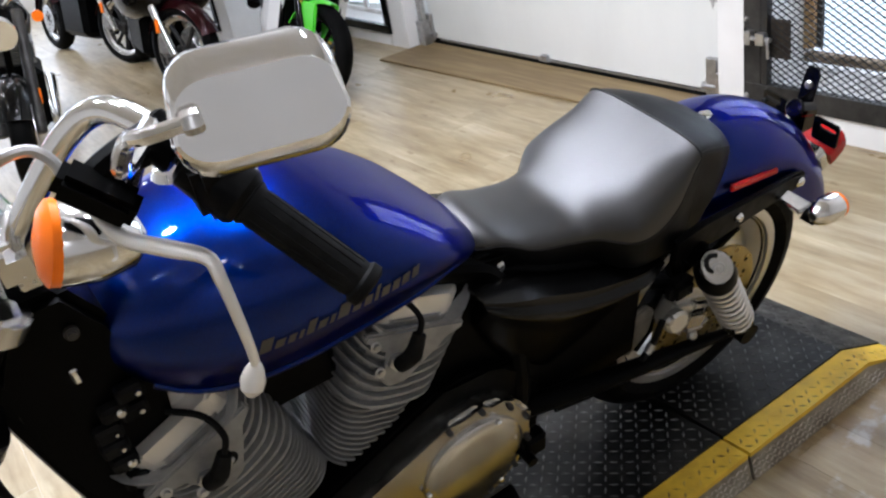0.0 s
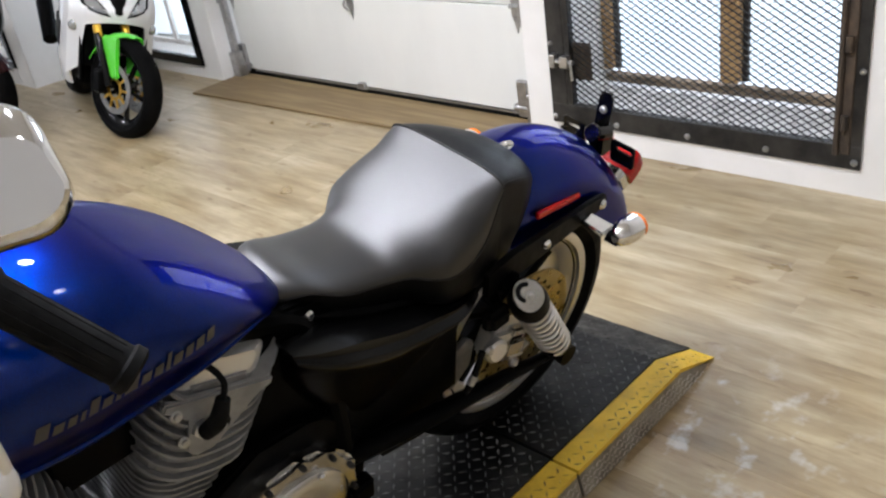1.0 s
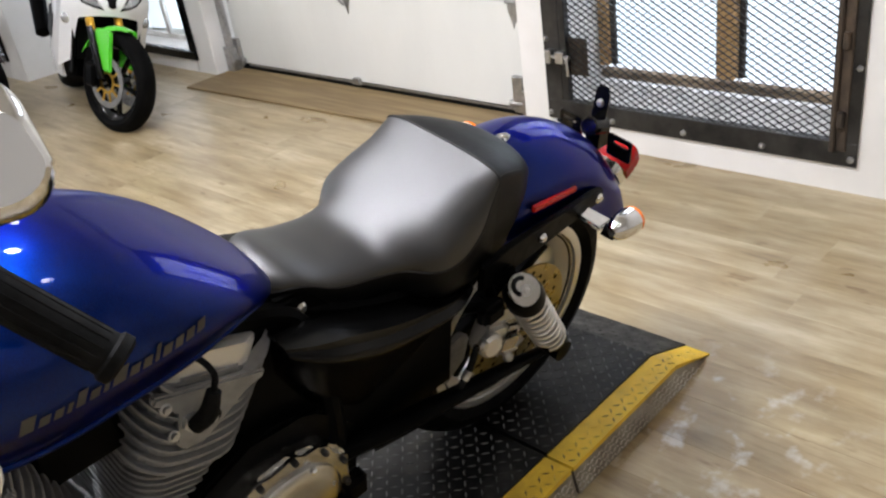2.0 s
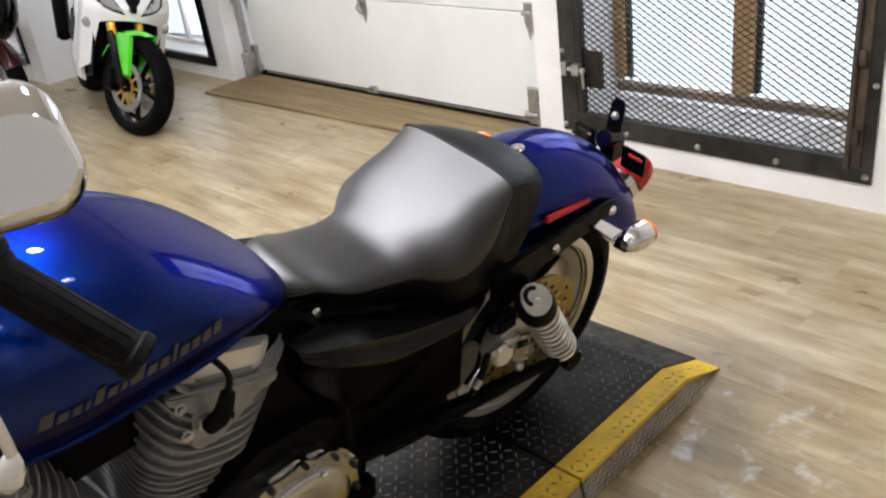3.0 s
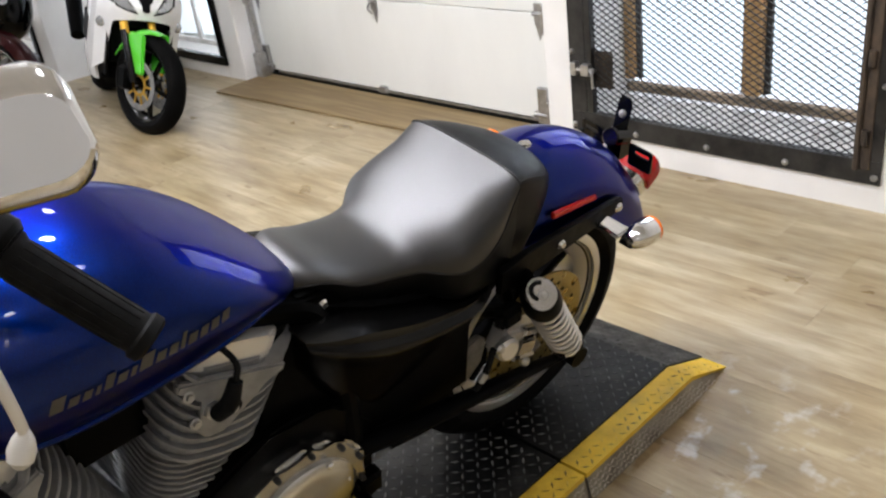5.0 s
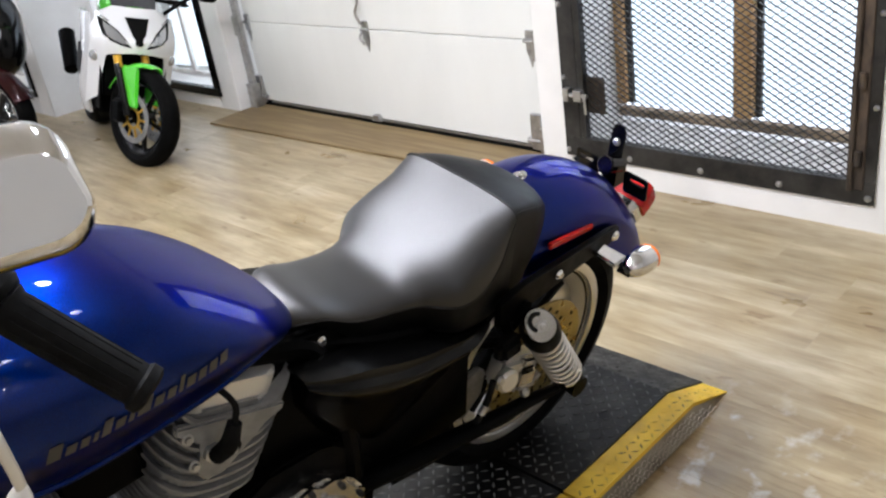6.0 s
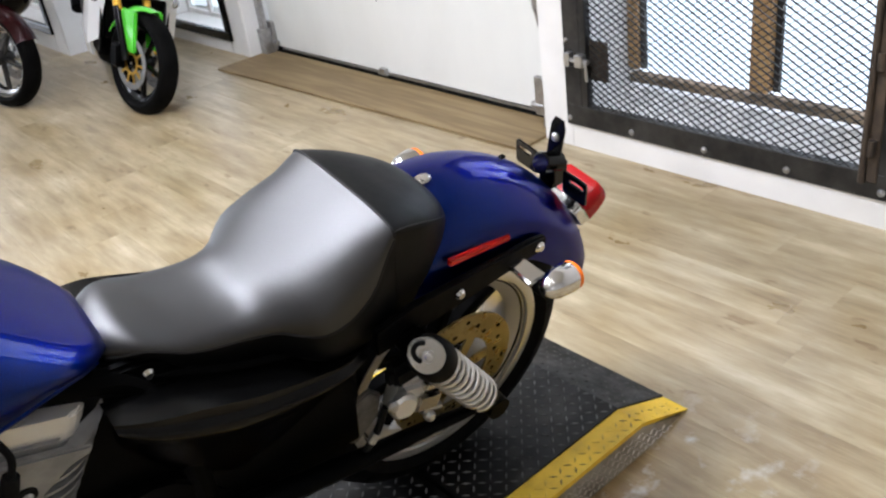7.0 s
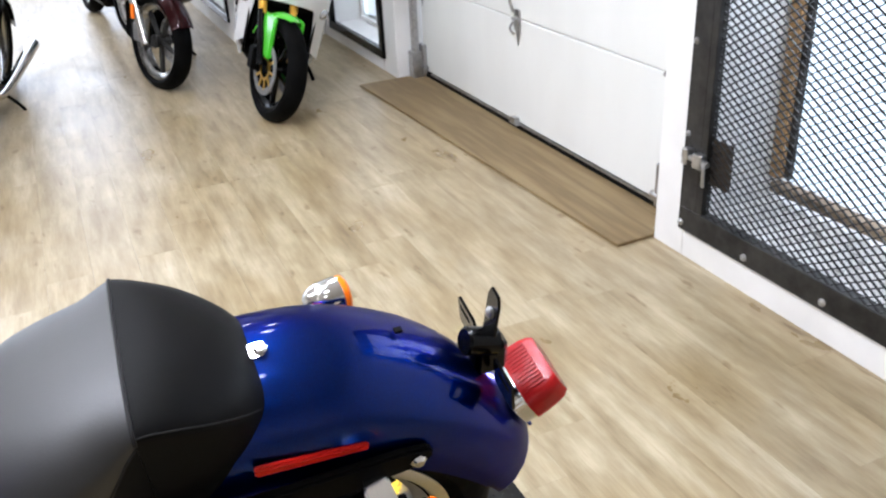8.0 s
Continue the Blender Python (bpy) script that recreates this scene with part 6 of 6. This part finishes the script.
        mir = s < 0 and part("mirror", lofted([[(0.20 + 0.05 * h, s * (0.425 + a * q), 1.075 + b * q) for a, b in rounded(0.12, 0.15, 0.03, 4)] for h, q in ((0, 0.6), (0.2, 0.95), (0.8, 1.0), (1, 0.9))]), PLASTIC, t, "black mirror")
        if mir:
            part("mirror_arm", tube([(0.26, s * 0.17, 0.90), (0.24, s * 0.29, 0.995), (0.225, s * 0.39, 1.055)], 0.012, 10, 4), PLASTIC, mir)
        bar = part("handlebar", rodded((0.36, s * 0.10, 0.975), (0.43, s * 0.25, 0.965), 0.012, n=10), SATIN_BLACK, t)
        part("grip", rodded((0.42, s * 0.235, 0.966), (0.48, s * 0.36, 0.958), 0.019, n=12, bevel=0.004), RUBBER, bar)
        part("lever", rodded((0.38, s * 0.20, 0.968), (0.40, s * 0.36, 0.955), 0.006, n=8), SATIN_BLACK, bar)
        part("inner_panel", boxed((0.24, s * 0.19 - 0.006, 0.30), (0.60, s * 0.19 + 0.006, 0.68), 0.0), PLASTIC, t)
    part("windscreen", lofted([[(0.245 + 0.30 * k / 8 + 2.2 * y * y, y * (1.0 + 0.03 * k), 0.925 + 0.24 * math.sin(k / 8 * 1.5) - 1.2 * y * y) for y in frange(-0.13, 0.13, 9)] for k in range(9)], closed=False, caps=False), SMOKE, t, "smoked windscreen", 60)
    part("arch_liner", boxed((0.26, -0.19, 0.60), (0.34, 0.19, 0.72), 0.01), PLASTIC, t)
    part("engine_block", boxed((0.36, -0.19, 0.22), (0.86, 0.19, 0.66), 0.04), SATIN_BLACK, t)
    part("radiator", boxed((0.27, -0.17, 0.38), (0.31, 0.17, 0.72), 0.008), SATIN_BLACK, t)
    part("fuel_tank", lofted([[(x, hw * math.cos(2 * math.pi * k / 16), z + hh * math.sin(2 * math.pi * k / 16)) for k in range(16)] for x, hw, hh, z in ((0.42, 0.10, 0.08, 0.90), (0.52, 0.16, 0.12, 0.92), (0.70, 0.15, 0.11, 0.88), (0.84, 0.09, 0.07, 0.82))]), GREEN, t, "lime green fuel tank", 50)
    part("tail_unit", lofted([[(x, hw * math.cos(2 * math.pi * k / 12), z + hh * math.sin(2 * math.pi * k / 12)) for k in range(12)] for x, hw, hh, z in ((0.82, 0.14, 0.06, 0.80), (1.10, 0.13, 0.08, 0.88), (1.45, 0.08, 0.06, 0.97), (1.60, 0.03, 0.03, 1.0))]), WHITE_PAINT, t, "", 50)
    part("muffler", rodded((0.98, 0.25, 0.42), (1.20, 0.260, 0.655), 0.048, 0.054, n=18, bevel=0.01), SATIN_BLACK, t, "black muffler")
    part("swingarm", boxed((0.84, -0.11, 0.29), (1.42, 0.11, 0.36), 0.02), SATIN_BLACK, t)
    steer(t, {"front_wheel", "green_rim_stripe", "brake_disc", "disc_carrier", "fork_leg", "fender_side", "front_fender"}, 24, (0.06, 0, 0))
    part("side_stand", tube([(0.72, -0.17, 0.26), (0.74, -0.27, 0.12), (0.75, -0.33, 0.0)], 0.012, 8), SATIN_BLACK, t)
    return t


def street_bike(m, label, paint, fairing, spokes=10, bars=True, fork=None, turned=17):
    """A touring or cruising motorcycle; local x to the tail from the front contact."""
    t = thing("street_motorcycle", label, "motorcycle", m, "motorcycles in the row")
    wheel(t, (0, 0, 0.31), 0.31, 0.125, 0.235, spokes, POLISHED, STEEL_DARK, -0.078, 0.150, ZINC, "front_wheel")
    wheel(t, (1.58, 0, 0.31), 0.31, 0.150, 0.215, spokes, POLISHED, STEEL_DARK, 0.08, 0.13, ZINC, "rear_wheel")
    for s in (-1, 1):
        fk = part("fork_leg", rodded((0.0, s * 0.105, 0.29), (0.20, s * 0.105, 0.66), 0.034 if fork else 0.028, n=14, bevel=0.004), fork or POLISHED, t, "fork leg")
        part("fork_tube", rodded((0.18, s * 0.105, 0.62), (0.34, s * 0.105, 0.95), 0.034 if fork else 0.021, n=14), fork or CHROME, fk)
        part("caliper", boxed((0.05, s * 0.10 - 0.028, 0.30), (0.13, s * 0.10 + 0.028, 0.42), 0.012), CAST_GREY, fk)
        part("fork_reflector", boxed((0.085, s * 0.138 - 0.006, 0.44), (0.115, s * 0.138 + 0.006, 0.53), 0.003, None), AMBER, fk, "amber fork reflector")
    rings = []
    for k in range(17):
        a = radians(20 + 135 * k / 16)
        c, d = Vector((0.338 * math.cos(a), 0, 0.31 + 0.338 * math.sin(a))), Vector((math.cos(a), 0, math.sin(a)))
        ys = frange(-0.078, 0.078, 9)
        rings.append([c + Vector((0, y, 0)) - d * 0.045 * abs(y / 0.078) ** 2.3 for y in ys] + [c + Vector((0, y * 0.94, 0)) - d * (0.045 * abs(y / 0.078) ** 2.3 + 0.004) for y in ys[::-1]])
    part("front_fender", lofted(rings), paint, t, "", 50)
    if fairing:
        rings = []
        for x, hw, z0, z1 in ((0.06, 0.20, 0.66, 0.88), (0.10, 0.27, 0.58, 0.98), (0.20, 0.33, 0.52, 1.10), (0.34, 0.35, 0.48, 1.14), (0.46, 0.34, 0.46, 1.05)):
            rings.append([(x, hw * math.copysign(abs(math.cos(2 * math.pi * k / 24)) ** 0.6, math.cos(2 * math.pi * k / 24)), (z0 + z1) / 2 + (z1 - z0) / 2 * math.copysign(abs(math.sin(2 * math.pi * k / 24)) ** 0.7, math.sin(2 * math.pi * k / 24))) for k in range(24)])
        f = part("fairing", lofted(rings), GLOSS_BLACK, t, "dark touring fairing", 50)
        for s in (-1, 1):
            part("headlight", slab(rounded(0.125, 0.100, 0.034), Matrix.Translation((0.100, s * 0.090, 0.835)) @ Matrix(((0, 0.1, -1, 0), (1, 0, 0, 0), (0, 1, 0.1, 0), (0, 0, 0, 1))), 0.045, 0.008), HEADLAMP, f, "twin headlight glass")
            part("mirror", lathed((0.28, s * 0.38, 1.12), (0.36, s * 0.40, 1.13), [(0, 0.03), (0.3, 0.065), (0.8, 0.07), (1, 0.06)], 16), paint, f)
        part("windscreen", lofted([[(0.22 + 0.24 * k / 6, y, 1.08 + 0.36 * k / 6 - 0.25 * y * y) for y in frange(-0.26, 0.26, 9)] for k in range(7)], closed=False, caps=False), SMOKE, t, "", 60)
    else:
        part("headlight", lathed((0.24, 0, 0.88), (0.06, 0, 0.85), [(0, 0.03), (0.2, 0.07), (0.9, 0.092), (1, 0.088)], 26), CHROME, t, "chrome headlight")
    if bars:
        for s in (-1, 1):
            part("handlebar", tube([(0.32, s * 0.04, 0.98), (0.34, s * 0.16, 1.08), (0.42, s * 0.32, 1.08), (0.54, s * 0.38, 1.04)], 0.0135, 10, 5), CHROME, t)
            part("mirror", lathed((0.36, s * 0.36, 1.22), (0.39, s * 0.37, 1.225), [(0, 0.03), (0.3, 0.052), (1, 0.055)], 16), CHROME, t)
            part("turn_signal", lathed((0.30, s * 0.21, 0.92), (0.24, s * 0.21, 0.92), [(0, 0.012), (0.3, 0.03), (1, 0.033)], 14), AMBER, t)
    part("engine", boxed((0.42, -0.18, 0.20), (0.95, 0.18, 0.60), 0.05), SATIN_BLACK, t)
    part("engine_cover", lathed((0.66, -0.175, 0.38), (0.66, -0.20, 0.38), [(0, 0.14), (0.5, 0.135), (1, 0.10)], 26), CHROME, t, "chrome engine cover")
    for k in range(8):
        part("engine_fin", boxed((0.50, -0.155, 0.605 + k * 0.018), (0.84, 0.155, 0.611 + k * 0.018), 0.0), CAST_GREY, t)
    part("fuel_tank", lofted([[(x, hw * math.cos(2 * math.pi * k / 16), z + hh * math.sin(2 * math.pi * k / 16)) for k in range(16)] for x, hw, hh, z in ((0.40, 0.07, 0.06, 0.90), (0.50, 0.15, 0.11, 0.90), (0.72, 0.16, 0.11, 0.87), (0.92, 0.08, 0.06, 0.80))]), paint, t, "", 50)
    part("seat", lofted([[(x, hw * math.copysign(abs(math.cos(2 * math.pi * k / 16)) ** 0.6, math.cos(2 * math.pi * k / 16)), z + 0.06 * math.copysign(abs(math.sin(2 * math.pi * k / 16)) ** 0.6, math.sin(2 * math.pi * k / 16))) for k in range(16)] for x, hw, z in ((0.90, 0.10, 0.76), (1.05, 0.16, 0.74), (1.30, 0.17, 0.78), (1.55, 0.12, 0.84))]), VINYL, t, "", 50)
    rings = []
    for k in range(13):
        a = radians(10 + 140 * k / 12)
        c, d = Vector((1.58 + 0.37 * math.cos(a), 0, 0.31 + 0.37 * math.sin(a))), Vector((math.cos(a), 0, math.sin(a)))
        ys = frange(-0.10, 0.10, 9)
        rings.append([c + Vector((0, y, 0)) - d * 0.09 * abs(y / 0.10) ** 2.6 for y in ys] + [c + Vector((0, y * 0.95, 0)) - d * (0.09 * abs(y / 0.10) ** 2.6 + 0.004) for y in ys[::-1]])
    part("rear_fender", lofted(rings), paint, t, "", 50)
    part("exhaust", tube([(0.50, -0.17, 0.40), (0.46, -0.20, 0.24), (0.80, -0.21, 0.20), (1.75, -0.22, 0.26)], [0.02, 0.022, 0.03, 0.045], 12), CHROME, t, "chrome exhaust")
    part("frame_tube", tube([(0.38, 0.0, 0.90), (0.42, 0.0, 0.55), (0.46, 0.0, 0.22), (1.0, 0.0, 0.20), (1.4, 0, 0.30)], 0.022, 10), SATIN_BLACK, t)
    if not fork:
        steer(t, {"front_wheel", "fork_leg", "front_fender"}, turned, (0.06, 0, 0))
    part("side_stand", tube([(0.75, -0.12, 0.22), (0.80, -0.25, 0.10), (0.83, -0.33, 0.0)], 0.011, 8), SATIN_BLACK, t)
    return t


sport_bike(heading(1.775, 4.11, 74, 18, 0.89))
street_bike(heading(1.37, 5.02, 84, 9, 0.90), "maroon touring motorcycle with a dark fairing and alloy wheels", MAROON, True, 5, False, turned=27)
street_bike(heading(0.27, 4.36, 80, 9, 0.86), "black and chrome cruising motorcycle with high bars", GLOSS_BLACK, False, fork=STEEL_DARK)
street_bike(heading(1.43, 6.46, 98, 9, 0.86), "maroon and chrome cruising motorcycle", MAROON, False)

# ---------------------------------------------------------------- plank floor, last
def plank_mesh(w, l, name):
    bm = boxed((0.0002, 0.0002, -0.011), (w - 0.0002, l - 0.0002, 0.0), 0.0)
    top = [e for e in bm.edges if all(abs(v.co.z) < 1e-6 for v in e.verts)]
    bmesh.ops.bevel(bm, geom=top, offset=0.0003, segments=1, affect="EDGES")
    me = bpy.data.meshes.new(name)
    bm.to_mesh(me)
    bm.free()
    me.materials.append(FLOOR)
    return me


floor = thing("floor", "pale oak vinyl plank floor with satin sheen", "floor", kind="structure")
PW, PL = 0.152, 1.22
one = plank_mesh(PW, PL, "plank")
rnd = random.Random(11)
far = bmesh.new()
count = 0
for i in range(int((3.05 - X_BACK) / PW) + 1):
    x = X_BACK + i * PW
    y = Y_NEAR - rnd.uniform(0, PL)
    while y < Y_FAR:
        near = -0.4 < x < 2.8 and -0.9 < y < 6.6
        if near and count < 300:
            ob = new("plank", one)
            ob.location = (x, y, 0)
            ob.parent = floor
            count += 1
        else:
            v = [far.verts.new(p) for p in ((x + 0.0004, y + 0.0004, 0), (x + PW - 0.0004, y + 0.0004, 0), (x + PW - 0.0004, y + PL - 0.0004, 0), (x + 0.0004, y + PL - 0.0004, 0))]
            far.faces.new(v)
        y += PL
ob = part("planks_beyond", far, FLOOR_FAR, floor, "", 0)
ob["kind"] = "stuff"
